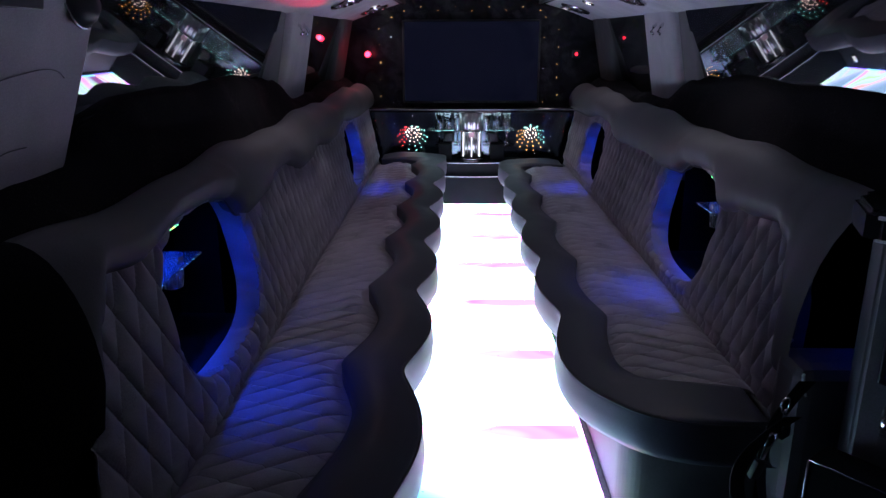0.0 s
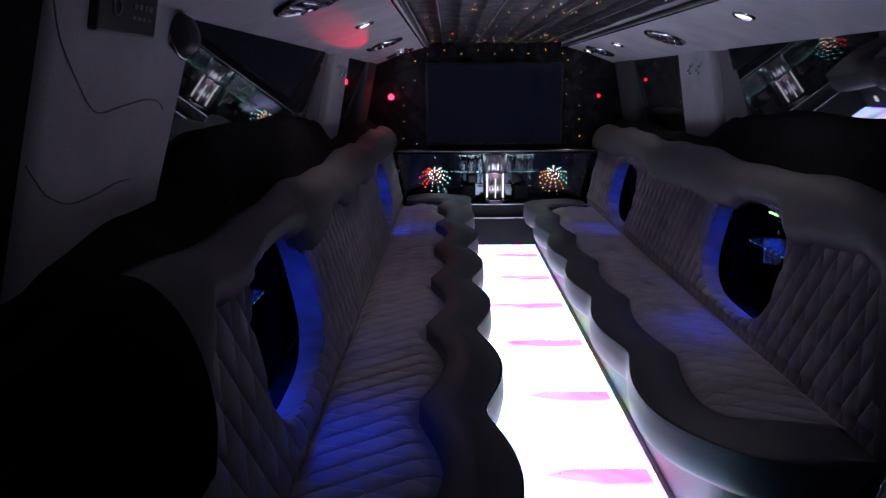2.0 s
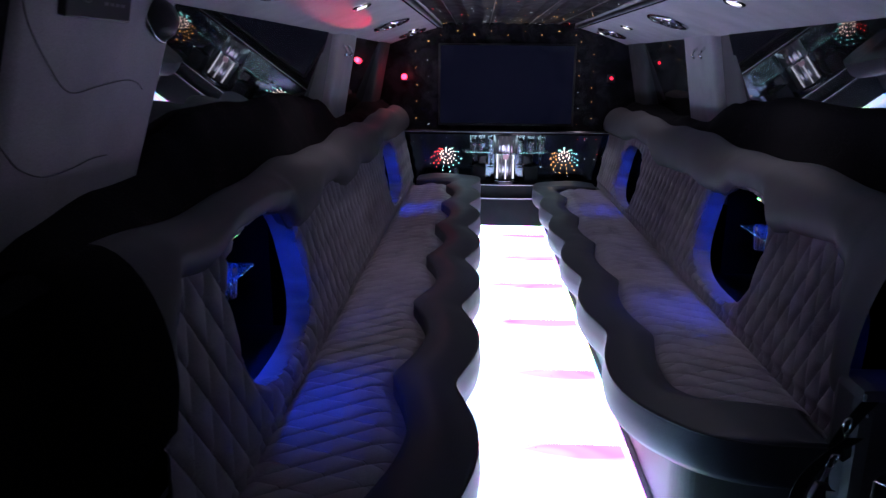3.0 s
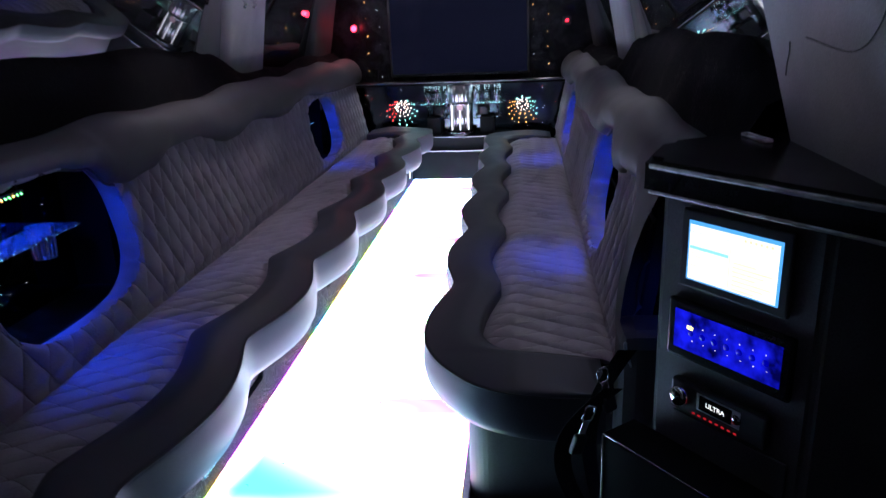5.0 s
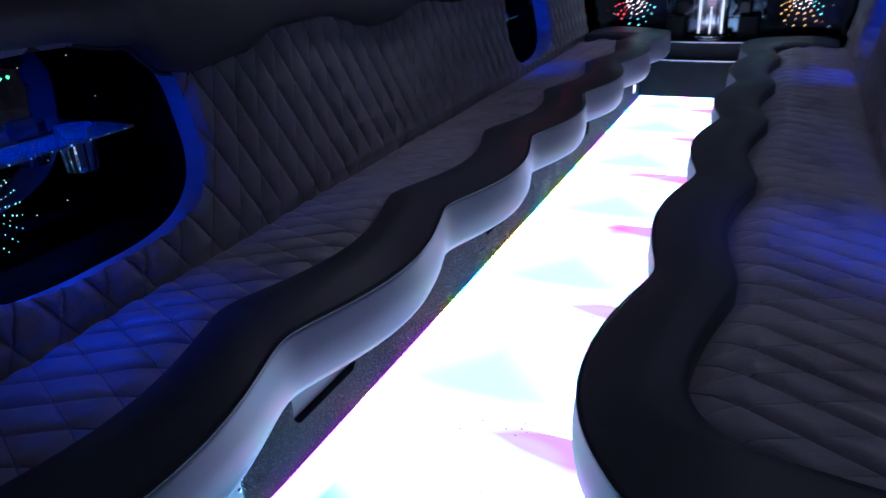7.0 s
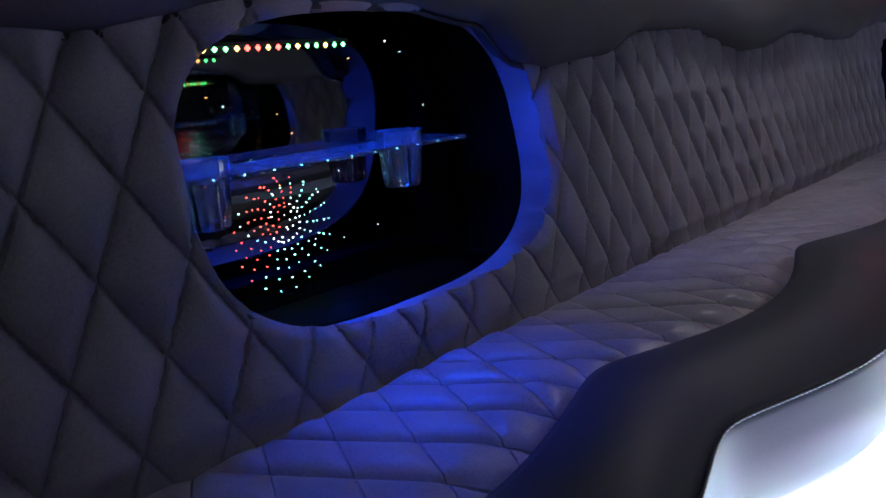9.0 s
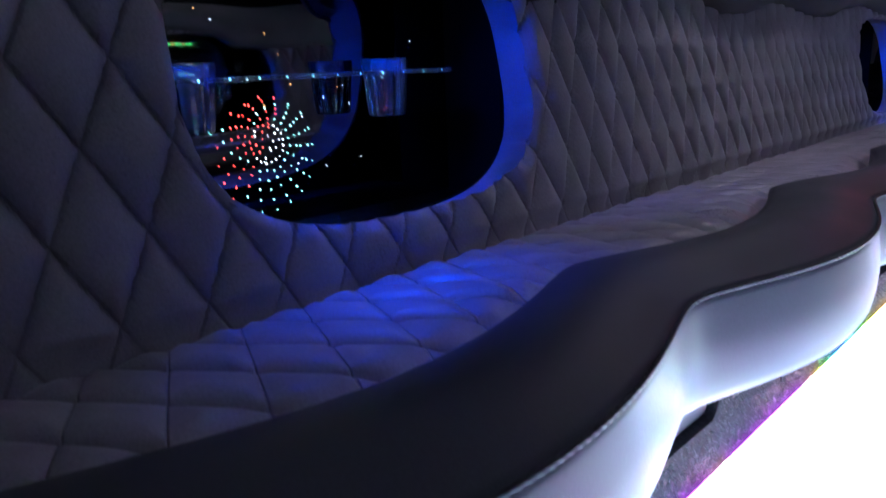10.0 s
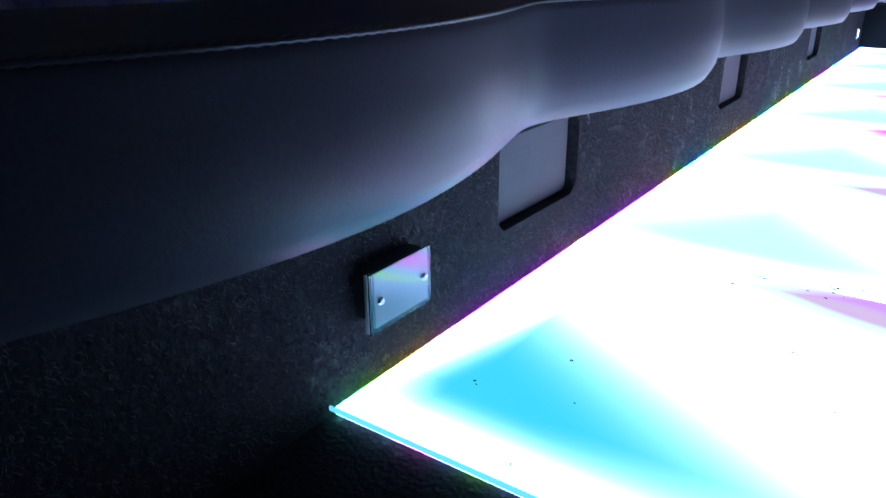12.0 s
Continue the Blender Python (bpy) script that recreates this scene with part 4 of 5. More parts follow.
tube("rim", [(0.117 * math.cos(a), 6.535 + 0.117 * math.sin(a), 0.024) for a in np.linspace(0, 2 * math.pi, 41)], 0.0022, CHROME, bucket, "thin chrome rim", 6).location = (0, -6.535, 0)
for sx in (-1, 1):
    blk = part("black_box", boxed((sx * 0.185 - 0.045, 6.56, 0.502), (sx * 0.185 + 0.045, 6.65, 0.595), 0.018), BLACK)
    tagged(blk, "small rounded black box on the bar pedestal", "box", "bar boxes")


def stem_glass(at):
    """Flute that hangs by its bowl in the rack: foot below, rim above."""
    prof = [(0.0, 0.0), (0.034, 0.0), (0.034, 0.003), (0.006, 0.008), (0.0042, 0.085), (0.010, 0.098), (0.024, 0.135), (0.028, 0.175), (0.028, 0.262), (0.0262, 0.262), (0.0262, 0.175), (0.0222, 0.138), (0.0, 0.102)]
    v, f = lathe_data(prof, 18)
    ob = mesh_ob("stem_glass", v, f, ACRYLIC)
    ob.location = at
    return tagged(ob, "clear stemmed flute hanging in the bar rack", "glass", "stemmed glasses in the bar")


for sx in (-1, 1):
    rack = thing("glass_rack", "clear acrylic rack with rounded end under the bar counter", "shelf", (0, 0, 0), "bar racks")
    ring = [(0.128, 6.545), (0.128, 6.645)] + [(0.315 + 0.05 * math.sin(t), 6.595 + 0.05 * math.cos(t)) for t in np.linspace(0, math.pi, 12)]
    bm = bmesh.new()
    lo = [bm.verts.new((sx * x, y, 0.606)) for x, y in ring]
    hi = [bm.verts.new((sx * x, y, 0.613)) for x, y in ring]
    bm.faces.new(lo)
    bm.faces.new(hi)
    for i in range(len(ring)):
        j = (i + 1) % len(ring)
        bm.faces.new((lo[i], lo[j], hi[j], hi[i]))
    part("plate", bm, GLASSWARE, rack)
    tagged(dots("light_points", [(sx * (0.135 + 0.018 * i), 6.5445, 0.6095) for i in range(11)], 0.0022, CYAN_DOT, rack), kind="stuff")
    for i, x in enumerate((0.115, 0.195, 0.268) if sx < 0 else (0.128, 0.215, 0.298)):
        stem_glass((sx * x, 6.585 + 0.02 * (i % 2), 0.484))
    b = thing("firework_light", "firework burst of coloured fibre optic points in the bar panel", "light", (0, 0, 0), "firework lights")
    groups = ([], [], [], [])
    for i in range(13):
        a = 2 * math.pi * i / 13 + 0.1 + random.uniform(-0.06, 0.06)
        reach = random.uniform(0.92, 1.08)
        for k in range(1, 6):
            if k == 1 and i % 3:
                continue
            r = 0.112 * reach * (k / 5)
            p = (sx * 0.50 + 1.08 * r * math.cos(a), 6.657, 0.580 + 0.90 * r * math.sin(a) - 0.046 * (k / 5) ** 2)
            if sx < 0:
                g = 2 if k < 3 else 3 if math.cos(a) < -0.25 else 4
            else:
                g = 2 if k < 3 else 0 if math.sin(a) < -0.45 or math.cos(a) < -0.7 else 1
            groups[min(g, 3) if g != 4 else 1 if k > 3 else 2].append(p)
    for g, m in zip(groups, (AMBER, CYAN_DOT, WARM_DOT, RED_DOT)):
        tagged(dots("light_points", g, 0.0046, m, b), kind="stuff")
    # bar lights under the counter
    lamp("bar_light", "AREA", (sx * 0.28, 6.60, 0.755), (sx * 0.28, 6.60, 0.3), 0.58, (0.60, 0.86, 1.0), 0.40, 0.10)
pts = [(random.uniform(-0.85, 0.85), 6.657, random.uniform(0.40, 0.74)) for _ in range(90)]
pts = [p for p in pts if abs(p[0]) > 0.40 and math.hypot(abs(p[0]) - 0.5, p[2] - 0.56) > 0.135]
stars = thing("star_panel", "scattered tiny fibre optic points in the bar panel", "light", kind="stuff")
dots("light_points", [p for i, p in enumerate(pts) if i % 3], 0.0016, WHITE_DOT, stars)
dots("red_points", pts[::3], 0.0019, RED_DOT, stars)

tv = thing("television", "large flat television with dark blue screen on the bulkhead", "television", (0, 0, 0))
part("casing", boxed((-0.565, 6.625, 0.825), (0.555, 6.678, 1.485), 0.008), SATIN, tv, "narrow black frame")
part("screen", boxed((-0.548, 6.619, 0.845), (0.538, 6.6245, 1.470), 0.001), TVGLASS, tv, "dark blue glass with a faint glow of its own")
part("lip", boxed((-0.40, 6.612, 0.828), (0.40, 6.624, 0.838), 0.002), SATIN, tv)
tagged(dots("reflector_point", [(-0.30 + 0.6 * i / 23, 6.610, 0.833) for i in range(24)], 0.0035, BRUSHED, tv), kind="stuff")

amber, white = [], []
for sx in (-1, 1):
    for i, x in enumerate((0.655, 0.755) if sx < 0 else (0.592, 0.705)):
        for z in np.arange(0.82 + 0.06 * i, 1.50, 0.135):
            (amber if random.random() < 0.7 else white).append((sx * x + random.uniform(-0.008, 0.008), 6.672, z + random.uniform(-0.015, 0.015)))
for i in range(9):
    amber.append((-0.55 + 1.1 * i / 8, 6.672, 1.555 + 0.03 * (i % 2)))
wall_stars = thing("wall_lights", "small amber and white points round the television", "light", kind="stuff")
dots("amber_points", amber, 0.0034, AMBER, wall_stars)
dots("white_points", white, 0.0022, WHITE_DOT, wall_stars)
ceil_stars = thing("ceiling_lights", "tiny star points scattered over the pleated ceiling", "light", kind="stuff")
cs = []
for _ in range(190):
    x, y = random.uniform(-0.53, 0.53), Y0 + (Y1 - Y0) * random.random() ** 0.6
    cs.append((x, y, 1.640))
dots("white_points", cs[:120], 0.0013, WHITE_DOT, ceil_stars)
dots("amber_points", cs[120:182], 0.0022, AMBER, ceil_stars)
dots("red_points", cs[182:], 0.0028, RED_DOT, ceil_stars)

for sx in (-1, 1):
    pr = thing("laser_projector", "small black party light glowing red beside the television", "party light", (0, 0, 0), "red party lights")
    part("body", boxed((sx * 0.85 - 0.03, 6.635, 1.185), (sx * 0.85 + 0.03, 6.675, 1.245), 0.006), SATIN, pr)
    v, f = lathe_data([(0.0, 0.014), (0.011, 0.012), (0.019, 0.0), (0.0, -0.002)], 14)
    le = mesh_ob("lens", v, f, glow("red_lens", (1.0, 0.015, 0.04), 14 if sx < 0 else 3), pr, "bright red lens")
    le.matrix_basis = pose(sx * 0.85, 6.633, 1.217, 90, 0, 0) @ Matrix.Scale(1.25 if sx < 0 else 0.7, 4)
# plain pale strip on the console top, gives off no light
pr = thing("laser_projector", "thin pale strip lying on the console", "party light", (0, 0, 0))
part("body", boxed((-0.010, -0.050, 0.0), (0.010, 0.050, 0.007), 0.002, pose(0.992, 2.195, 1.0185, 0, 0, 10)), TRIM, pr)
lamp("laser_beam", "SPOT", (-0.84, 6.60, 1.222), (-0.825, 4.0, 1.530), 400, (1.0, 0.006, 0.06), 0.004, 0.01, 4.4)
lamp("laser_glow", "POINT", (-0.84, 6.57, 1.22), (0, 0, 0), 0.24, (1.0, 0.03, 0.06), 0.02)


# ---- cove lights and loudspeakers ----
def on_cove(sx, x, y):
    n = Vector((-sx * 0.313, 0, -0.95)).normalized()
    right = Vector((0, 1, 0))
    up = n.cross(right)
    m = Matrix((right, up, n)).transposed().to_4x4()
    m.translation = Vector((sx * x, y, cove_z(x) + 0.004))
    return m


def can_light():
    ob = thing("can_light", "small oval recessed light with chrome rim, lit", "ceiling light", (0, 0, 0), "cove lights")
    v, f = lathe_data([(0.042, 0.0), (0.040, 0.006), (0.034, 0.008), (0.030, 0.004), (0.030, 0.0)], 24)
    mesh_ob("rim", [(1.3 * a, b, c) for a, b, c in v], f, CHROME, ob, "chrome rim")
    v, f = lathe_data([(0.030, 0.002), (0.02, 0.005), (0.0, 0.006)], 24)
    mesh_ob("lens", [(1.3 * a, b, c) for a, b, c in v], f, CAN_LENS, ob, "bright white lens")
    return ob


def speaker():
    ob = thing("cove_speaker", "oval chrome-ribbed loudspeaker in the headliner", "loudspeaker", (0, 0, 0), "cove loudspeakers")
    v, f = lathe_data([(0.100, 0.0), (0.098, 0.010), (0.088, 0.014), (0.080, 0.008), (0.080, 0.0)], 32)
    mesh_ob("rim", [(1.25 * a, 1.12 * b, c) for a, b, c in v], f, CHROME, ob, "chrome rim")
    v, f = lathe_data([(0.082, 0.003), (0.04, 0.005), (0.0, 0.004)], 32)
    mesh_ob("cone", [(1.25 * a, 1.12 * b, c) for a, b, c in v], f, SATIN, ob, "black mesh")
    for k in (-1, 0, 1):
        tube("rib", [(-0.095 + 0.19 * t, 0.040 * k + 0.026 * math.sin(math.pi * t) - 0.012, 0.010 + 0.006 * math.sin(math.pi * t)) for t in np.linspace(0, 1, 10)], 0.0075, CHROME, ob, "curved chrome bar", 6)
    return ob


can, spk = can_light(), speaker()
for sx in (-1, 1):
    for y in (3.39, 5.45, 6.45) if sx > 0 else (3.66, 6.05, 6.55):
        if sx > 0 or y != 3.66:
            copy_thing(can, on_cove(sx, 0.72, y))
        lamp("can_and_fill_lamp", "SPOT", (sx * 0.715, y, cove_z(0.72) - 0.012), (sx * 0.60, y, 0.4), CAN_WATTS if y < 6 else CAN_WATTS * 0.5, (1.0, 0.90, 1.0), 0.025, 0.025, 114)
    for y in (2.2, 4.50, 6.15) if sx > 0 else (2.66, 4.95, 6.3):
        if sx > 0 or y != 2.66:
            copy_thing(spk, on_cove(sx, 0.75, y))
# unseen rear pair, added and aimed across the cabin to brighten the pillars
for sx in (-1, 1):
    copy_thing(can, on_cove(sx, 0.72, 1.72))
    lamp("can_and_fill_lamp", "SPOT", (sx * 0.715, 1.72, cove_z(0.72) - 0.012), (-sx * 0.97, 2.06 if sx > 0 else 1.94, 1.40 if sx > 0 else 1.47), 1.3 if sx > 0 else 4.0, (1.0, 0.90, 1.0), 0.025, 0.025, 36 if sx > 0 else 29)
can.matrix_basis, spk.matrix_basis = on_cove(-1, 0.72, 3.66), on_cove(-1, 0.75, 2.66)

# ---- pillar fittings ----
dome = thing("dome_lamp", "round black swivel lamp on the grey pillar", "lamp", (0, 0, 0))
v, f = lathe_data([(0.0, 0.052), (0.03, 0.048), (0.048, 0.03), (0.055, 0.008), (0.055, 0.0)], 28)
a = mesh_ob("shell", v, f, SATIN, dome, "black dome")
v, f = lathe_data([(0.060, 0.0), (0.060, 0.005), (0.056, 0.007), (0.054, 0.0)], 28)
b = mesh_ob("ring", v, f, CHROME, dome, "thin chrome ring")
for o in (a, b):
    o.matrix_basis = pose(-0.965, 2.205, 1.435, 0, 78, 0) @ Matrix.Scale(0.9, 4)
control = thing("control_panel", "small black switch panel on the grey pillar", "control panel", (0, 0, 0))
m = pose(-0.953, 1.925, 1.465, 0, 11.8, 0)
part("plate", boxed((-0.01, -0.12, -0.045), (0.012, 0.12, 0.04), 0.004, m), SATIN, control)
for k in range(4):
    part("button", boxed((0.0125, 0.01 + 0.022 * k, 0.002), (0.015, 0.024 + 0.022 * k, 0.012), 0.001, m), GRILLE, control)
    part("label_bar", boxed((0.0125, 0.01 + 0.022 * k, -0.016), (0.0132, 0.024 + 0.022 * k, -0.010), 0, m), GRILLE, control)
v, f = lathe_data([(0.016, 0.0), (0.016, 0.003), (0.013, 0.003), (0.013, 0.0)], 18)
kn = mesh_ob("dial", v, f, GRILLE, control)
kn.matrix_basis = m @ pose(0.0125, -0.055, 0.0, 0, 90, 0)


def px_in(z):
    return 1.075 - 0.13 * (z - 0.90) / 0.62 - 0.003


def loose_cable(s, table):
    """Thin cable lying on a pillar's face, bent smoothly through a few (y, z)."""
    pts = []
    for i in range(len(table) - 1):
        p = [Vector((*table[max(0, min(len(table) - 1, i + k))], 0)) for k in (-1, 0, 1, 2)]
        for t in np.linspace(0, 1, 9)[:-1]:
            q = 0.5 * (2 * p[1] + (p[2] - p[0]) * t + (2 * p[0] - 5 * p[1] + 4 * p[2] - p[3]) * t * t + (3 * p[1] - p[0] - 3 * p[2] + p[3]) * t ** 3)
            pts.append((s * px_in(q.y), q.x, q.y))
    return tagged(tube("loose_cable", pts, 0.0014, CABLE, sides=6), "thin dark cable hanging across the pillar", "cable", "loose cables")


loose_cable(-1, ((1.69, 1.46), (1.713, 1.409), (1.745, 1.372), (1.785, 1.335), (1.83, 1.298), (1.877, 1.283), (1.967, 1.293), (2.071, 1.302), (2.13, 1.296), (2.165, 1.278)))
loose_cable(-1, ((1.650, 1.215), (1.680, 1.188), (1.720, 1.158), (1.793, 1.134), (1.885, 1.136), (1.96, 1.146), (2.03, 1.146)))
loose_cable(1, ((1.68, 1.31), (1.714, 1.269), (1.744, 1.244), (1.783, 1.222), (1.836, 1.210), (1.905, 1.213), (1.965, 1.220), (2.022, 1.226)))
loose_cable(1, ((2.10, 1.215), (2.109, 1.196), (2.13, 1.172), (2.145, 1.148)))
for sx in (-1, 1):
    for k, y in enumerate((4.50, 4.64)):
        hk = thing("coat_hook", "small black and chrome hook on the pillar", "hook", (0, 0, 0), "pillar hooks")
        part("plate", boxed((sx * 0.985 - 0.01, y + 0.02, 1.385), (sx * 0.985 + 0.01, y + 0.06, 1.445), 0.006), BLACK, hk)
        tube("prong", [(sx * 0.975, y + 0.04, 1.43), (sx * 0.95, y + 0.04, 1.41), (sx * 0.94, y + 0.04, 1.385), (sx * 0.955, y + 0.04, 1.37)], 0.009, CHROME, hk, "chrome prong")

# ---- console with screen, equaliser and radio ----
D = Vector((0.63, -0.777, 0.0)).normalized()
N = Vector((-D.y, D.x, 0)) * -1
CENTRE = Vector((0.881, 1.882, 0.0))


def face(u, w, out=0.0):
    """Point on the console's face: u along it, w its height, out towards the cabin."""
    p = CENTRE + D * u + N * out
    return Vector((p.x, p.y, w))


FM = Matrix((D, N * -1, Vector((0, 0, 1)))).transposed().to_4x4()
FM.translation = CENTRE
cons = thing("console", "black vinyl media console with screen, equaliser and radio", "console", (0, 0, 0))
bm = bmesh.new()
ring = [face(-0.165, 0).xy, face(0.162, 0).xy, Vector((1.17, 1.70)), Vector((1.17, 2.16)), Vector((0.84, 2.16))]
lo = [bm.verts.new((p.x, p.y, -0.01)) for p in ring]
hi = [bm.verts.new((p.x, p.y, 0.958)) for p in ring]
for i in range(5):
    bm.faces.new((lo[i], lo[(i + 1) % 5], hi[(i + 1) % 5], hi[i]))
bm.faces.new(hi)
bmesh.ops.bevel(bm, geom=[e for e in bm.edges if abs(e.verts[0].co.z - e.verts[1].co.z) > 0.5], offset=0.01, segments=3, affect="EDGES")
part("body", bm, CONSOLE, cons)
bm = bmesh.new()
ring = [face(-0.19, 0, 0.035).xy, face(0.30, 0, 0.035).xy, Vector((1.17, 1.24)), Vector((1.17, 2.30)), Vector((0.95, 2.28)), Vector((0.80, 2.2))]
lo = [bm.verts.new((p.x, p.y, 0.955)) for p in ring]
hi = [bm.verts.new((p.x, p.y, 1.018)) for p in ring]
for i in range(6):
    bm.faces.new((lo[i], lo[(i + 1) % 6], hi[(i + 1) % 6], hi[i]))
bm.faces.new(hi)
bm.faces.new(lo)
bmesh.ops.bevel(bm, geom=[e for e in bm.edges if abs(e.verts[0].co.z - e.verts[1].co.z) > 0.03], offset=0.03, segments=4, affect="EDGES")
bmesh.ops.bevel(bm, geom=[e for e in bm.edges if e.verts[0].co.z > 0.99 and e.verts[1].co.z > 0.99], offset=0.012, segments=3, affect="EDGES")
part("countertop", bm, BLACK, cons, "thick black lacquered top")
# pale tubes paint the glint that the countertop's bevelled edges catch
for w, r in ((1.008, 0.0045), (0.960, 0.0035)):
    tube("edge_trim", [face(-0.17, w, 0.0362), face(0.275, w, 0.0362)], r, TRIM, cons, "pale strip standing in for the glint on the edge", 6)


def slab(name, u0, u1, w0, w1, o0, o1, material, parent, label="", bevel=0.0):
    return part(name, boxed((u0, -o1, w0), (u1, -o0, w1), bevel, FM), material, parent, label)


scr = slab("screen", -0.110, 0.110, 0.788, 0.937, 0.0, 0.012, SATIN, cons, "flush touch screen with white page", 0.004)
slab("border", -0.093, 0.093, 0.805, 0.918, 0.0121, 0.0132, LCD_BLUE, scr)
slab("page", -0.089, 0.088, 0.808, 0.897, 0.0133, 0.0142, LCD, scr)
slab("title_bar", -0.089, 0.088, 0.898, 0.911, 0.0133, 0.0142, TEXT_WHITE, scr)
slab("list_pane", -0.088, -0.005, 0.809, 0.888, 0.0143, 0.0146, TEXT_WHITE, scr, "pale list pane")
for k in range(6):
    slab("icon", 0.022 + 0.010 * k, 0.027 + 0.010 * k, 0.902, 0.907, 0.0143, 0.0146, LCD_PRINT, scr)
for k in range(5):
    slab("text_bar", -0.084, -0.066 + 0.008 * (k % 2), 0.834 + 0.006 * k, 0.8355 + 0.006 * k, 0.0147, 0.0150, LCD_PRINT, scr)
slab("selection", -0.087, -0.006, 0.866, 0.872, 0.0147, 0.0151, LCD_CYAN, scr)
slab("divider", -0.004, -0.003, 0.809, 0.884, 0.0143, 0.0148, LCD_PRINT, scr)
for k in range(7):
    slab("text_bar", 0.004, 0.004 + 0.045 + 0.015 * (k % 3), 0.812 + 0.008 * k, 0.8138 + 0.008 * k, 0.0143, 0.0147, LCD_PRINT, scr)
eq = slab("equaliser", -0.128, 0.130, 0.6420, 0.7600, 0.0, 0.014, BLACK, cons, "blue lit equaliser panel", 0.006)
slab("panel", -0.110, 0.112, 0.6630, 0.7410, 0.0141, 0.0155, EQ_BLUE, eq, "glowing blue plate")
for k in range(7):
    u = -0.072 + 0.026 * k
    v, f = lathe_data([(0.0, 0.0005), (0.0060, 0.0005), (0.0066, 0.0)], 14)
    kn = mesh_ob("dial", v, f, EQ_DARK, eq, "dark round dial")
    kn.matrix_basis = FM @ pose(u, -0.0155, 0.7010, 90, 0, 0)
    for du, w in ((0.000, 0.7160), (0.004, 0.6860)):
        slab("tick", u + du - 0.0012, u + du + 0.0012, w, w + 0.0009, 0.0156, 0.0162, TEXT_WHITE, eq)
slab("lamp", -0.080, -0.066, 0.7080, 0.7150, 0.0168, 0.0174, YELLOW_DOT, eq, "small yellow indicator")
rad = slab("radio", -0.106, 0.100, 0.5350, 0.5990, 0.0, 0.020, SATIN, cons, "car radio with lit display", 0.006)
v, f = lathe_data([(0.0, 0.016), (0.014, 0.015), (0.019, 0.010), (0.021, 0.0)], 22)
kn = mesh_ob("knob", v, f, CHROME, rad, "round chrome knob")
kn.matrix_basis = FM @ pose(-0.082, -0.020, 0.5670, 90, 0, 0)
slab("bezel", -0.044, 0.050, 0.5550, 0.5900, 0.0201, 0.0206, BRUSHED, rad, "silver display surround", 0.0)
slab("display", -0.038, 0.033, 0.5580, 0.5870, 0.0207, 0.0213, BLACK, rad)
v, f = lathe_data([(0.0, 0.004), (0.008, 0.003), (0.010, 0.0)], 18)
bt = mesh_ob("button", v, f, CHROME, rad, "small round button")
bt.matrix_basis = FM @ pose(0.042, -0.0206, 0.5720, 90, 0, 0)
for k in range(8):
    slab("key", -0.052 + 0.013 * k, -0.046 + 0.013 * k, 0.5420, 0.5455, 0.0201, 0.0215, RED_KEY, rad)
txt = bpy.data.curves.new("display_text", "FONT")
txt.body, txt.size, txt.align_x, txt.align_y, txt.extrude = "ULTRA", 0.0135, "CENTER", "CENTER", 0.0003
txt.materials.append(TEXT_WHITE)
tmp = new("display_text", txt)
dg = bpy.context.evaluated_depsgraph_get()
me = bpy.data.meshes.new_from_object(tmp.evaluated_get(dg))
bpy.data.objects.remove(tmp)
word = new("display_text", me)
word.parent = rad
word.matrix_basis = FM @ pose(-0.0025, -0.0216, 0.5725, 90, 0, 0)
tagged(word, "lit white display letters")
slab("cover", -0.11, 0.135, 0.43, 0.522, 0.0, 0.006, CONSOLE, cons, "plain lower panel", 0.003)
for u in (-0.10, 0.125):
    v, f = lathe_data([(0.0, 0.002), (0.003, 0.0015), (0.0035, 0.0)], 8)
    sc = mesh_ob("screw", v, f, BRUSHED, cons)
    sc.matrix_basis = FM @ pose(u, -0.006, 0.43, 90, 0, 0)
# low box before the console
step = thing("storage_box", "low black box with thin metal edging before the console", "box", (0, 0, 0))
slab("body", -0.203, 0.30, -0.01, 0.445, 0.012, 0.098, DULL, step, "", 0.004)
slab("lid", -0.205, 0.302, 0.4455, 0.4520, 0.008, 0.100, DULL, step, "flat black lid", 0.002)
tube("edging", [face(u, 0.4500, 0.1005) for u in np.linspace(-0.203, 0.30, 12)], 0.0022, CHROME, step, "thin bright metal edge", 6)
tube("edging", [face(-0.205, w, 0.0995) for w in np.linspace(0.02, 0.448, 8)], 0.0018, BRUSHED, step, "thin metal edge", 6)

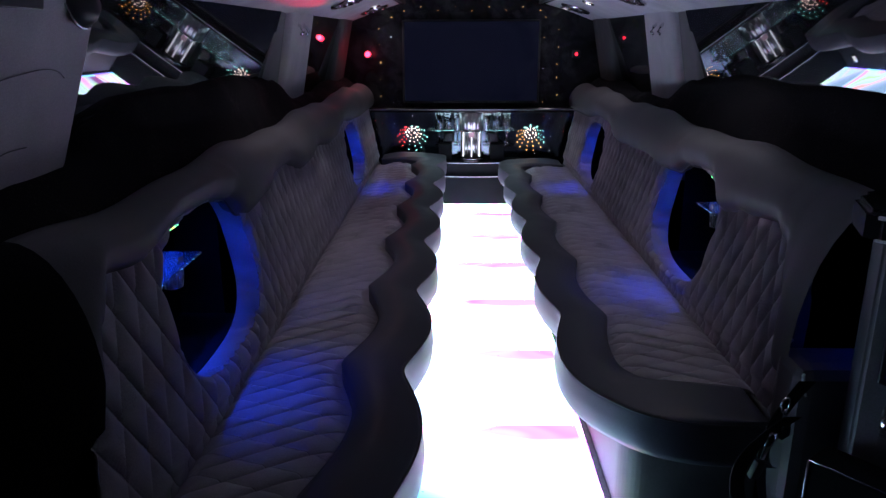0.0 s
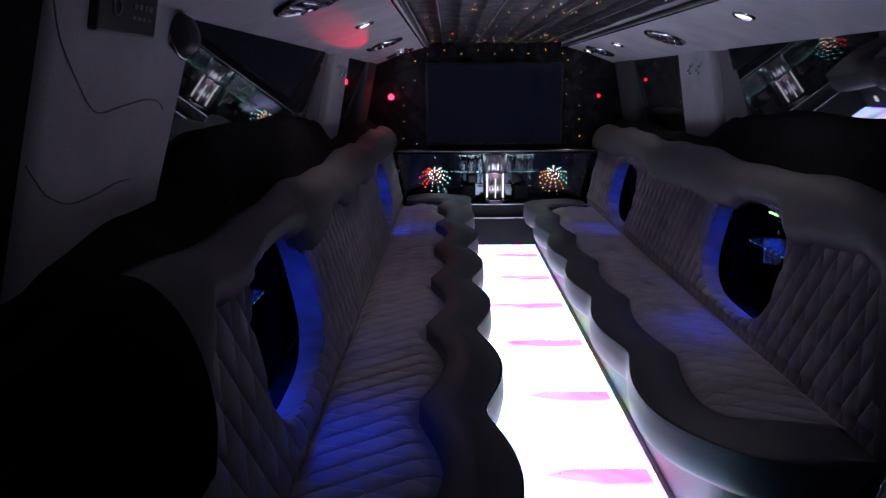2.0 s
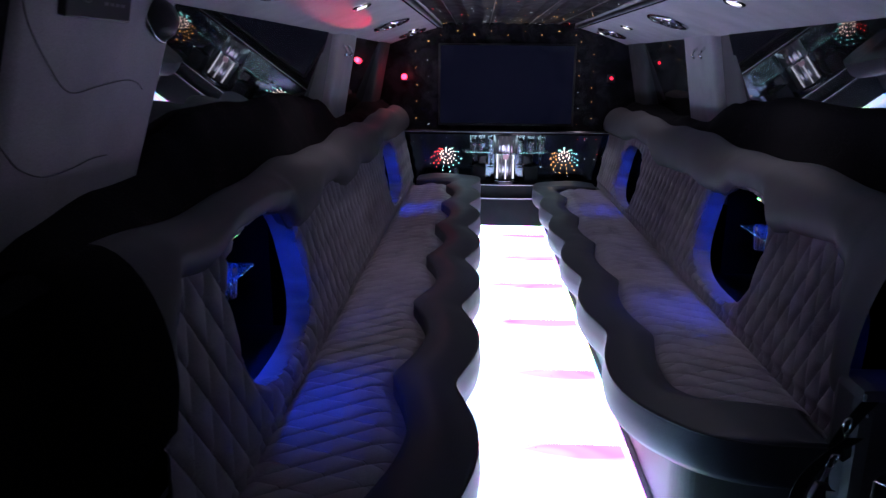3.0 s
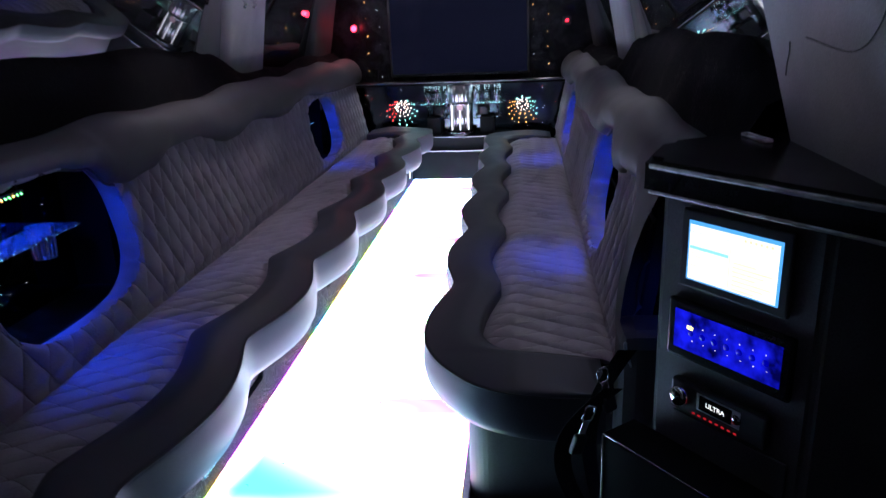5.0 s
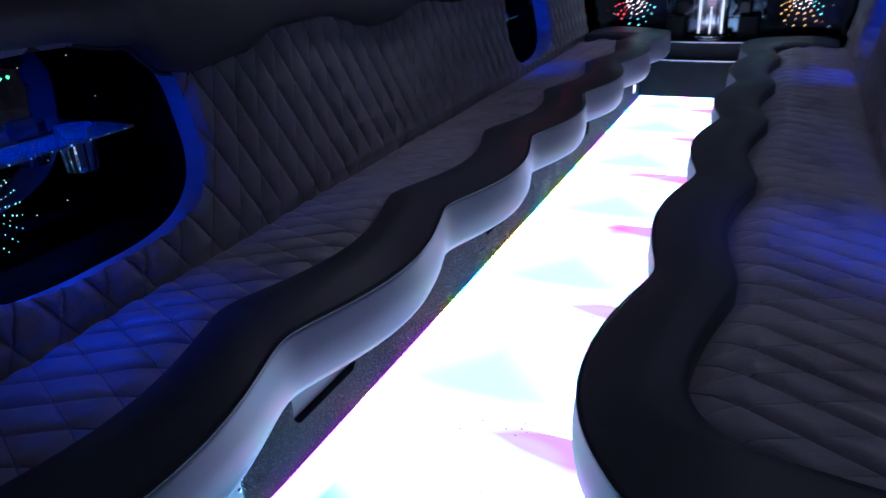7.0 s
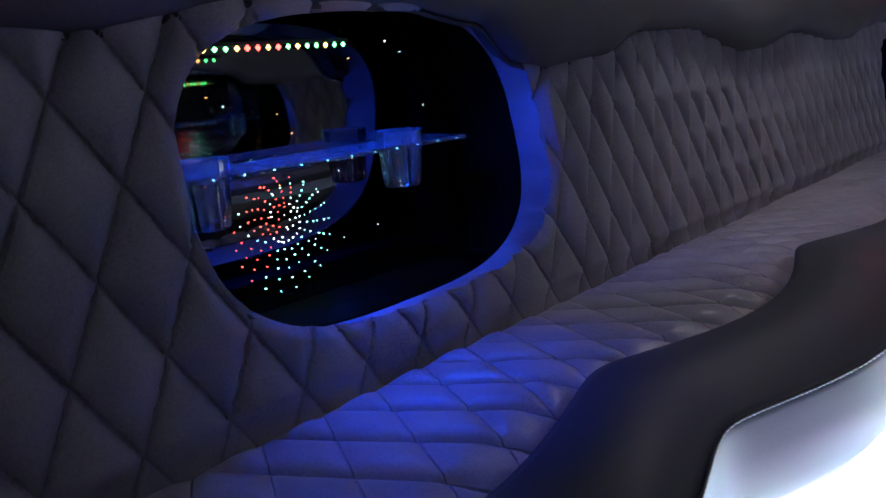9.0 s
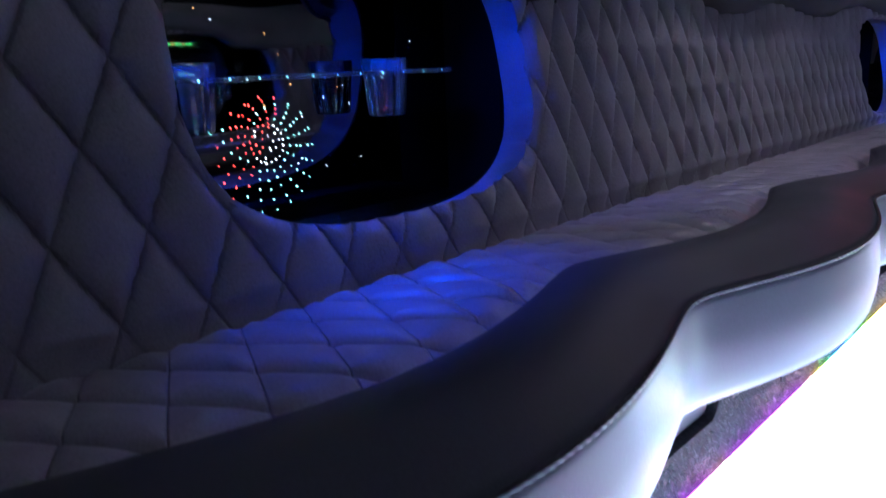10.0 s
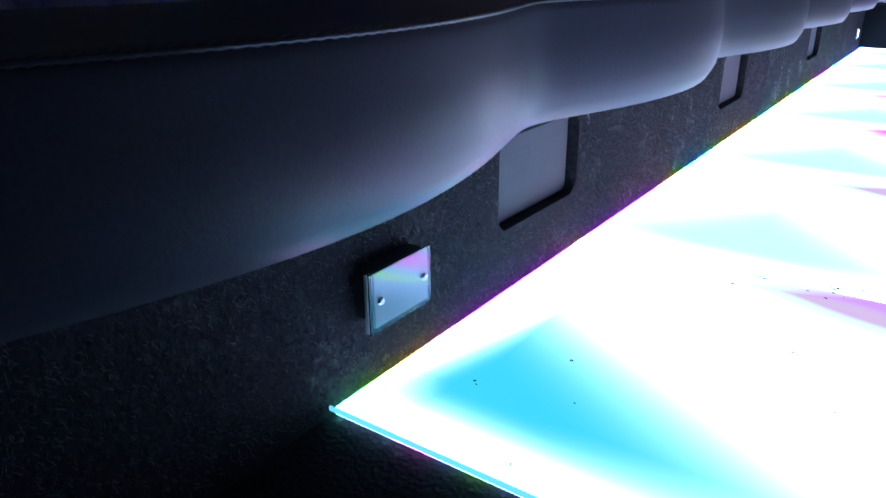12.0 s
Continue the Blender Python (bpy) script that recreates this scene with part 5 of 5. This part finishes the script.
# seat belts between the bench end and the console
def strap(pts, wide, turn, parent):
    secs = []
    for i, p in enumerate(pts):
        p = Vector(p)
        a = turn * i / (len(pts) - 1)
        d = Vector((math.cos(a), math.sin(a), 0)) * wide / 2
        n = Vector((-math.sin(a), math.cos(a), 0)) * 0.0008
        secs.append([p - d - n, p + d - n, p + d + n, p - d + n])
    return loft("webbing", secs, STRAP, parent, closed=True, smooth=False)


for k, (x, y, z) in enumerate(((0.690, 2.165, 0.495), (0.660, 2.15, 0.405))):
    belt = thing("seat_belt", "black webbing seat belt with chrome buckle hanging at the bench end", "seat belt", (0, 0, 0), "seat belts")
    arc = [(x + 0.055 * (1 - t) ** 2 - 0.035 * math.sin(math.pi * t) * (1 + k), y + 0.015 * math.sin(t * 4), z + 0.055 - (0.40 - 0.06 * k) * t) for t in np.linspace(0, 1, 18)]
    strap(arc, 0.042, 0.9 - 0.5 * k, belt)
    m = pose(x, y - 0.018, z, 10, -18 + 30 * k, 25)
    loop = [(0.013 * math.copysign(abs(math.cos(t)) ** 0.5, math.cos(t)), 0, 0.021 * math.copysign(abs(math.sin(t)) ** 0.5, math.sin(t))) for t in np.linspace(0, 2 * math.pi, 25)]
    tube("ring", [tuple(m @ Vector(p)) for p in loop], 0.0028, CHROME, belt, "bright chrome ring", 8)
    part("tongue", boxed((-0.009, -0.0015, -0.066), (0.009, 0.0015, -0.020), 0.001, m), CHROME, belt, "flat chrome tongue")
    part("buckle", boxed((-0.016, -0.009, -0.115), (0.016, 0.009, -0.062), 0.006, m), SATIN, belt, "black buckle")
# weak blue lamp with no visible source, added to tint the side pad
lit = lamp("nook_fill", "AREA", (1.0, 2.16, 0.93), (0.97, 2.26, 0.6), 0.10, NICHE_BLUE, 0.2, 0.02)
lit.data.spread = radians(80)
nook = thing("side_pad", "dark padded vinyl arm between the bench and the console", "upholstery", (0, 0, 0))
part("pad", boxed((0.735, 2.185, -0.01), (1.17, 2.335, 0.575), 0.035), PAD, nook)
tube("piping", [(0.742 + 0.02 * (1 - math.cos(t)), 2.183 + 0.006 * t, 0.56 - 0.045 * t) for t in np.linspace(0, 1.6, 12)], 0.004, TRIM, nook, "pale piping", 6)
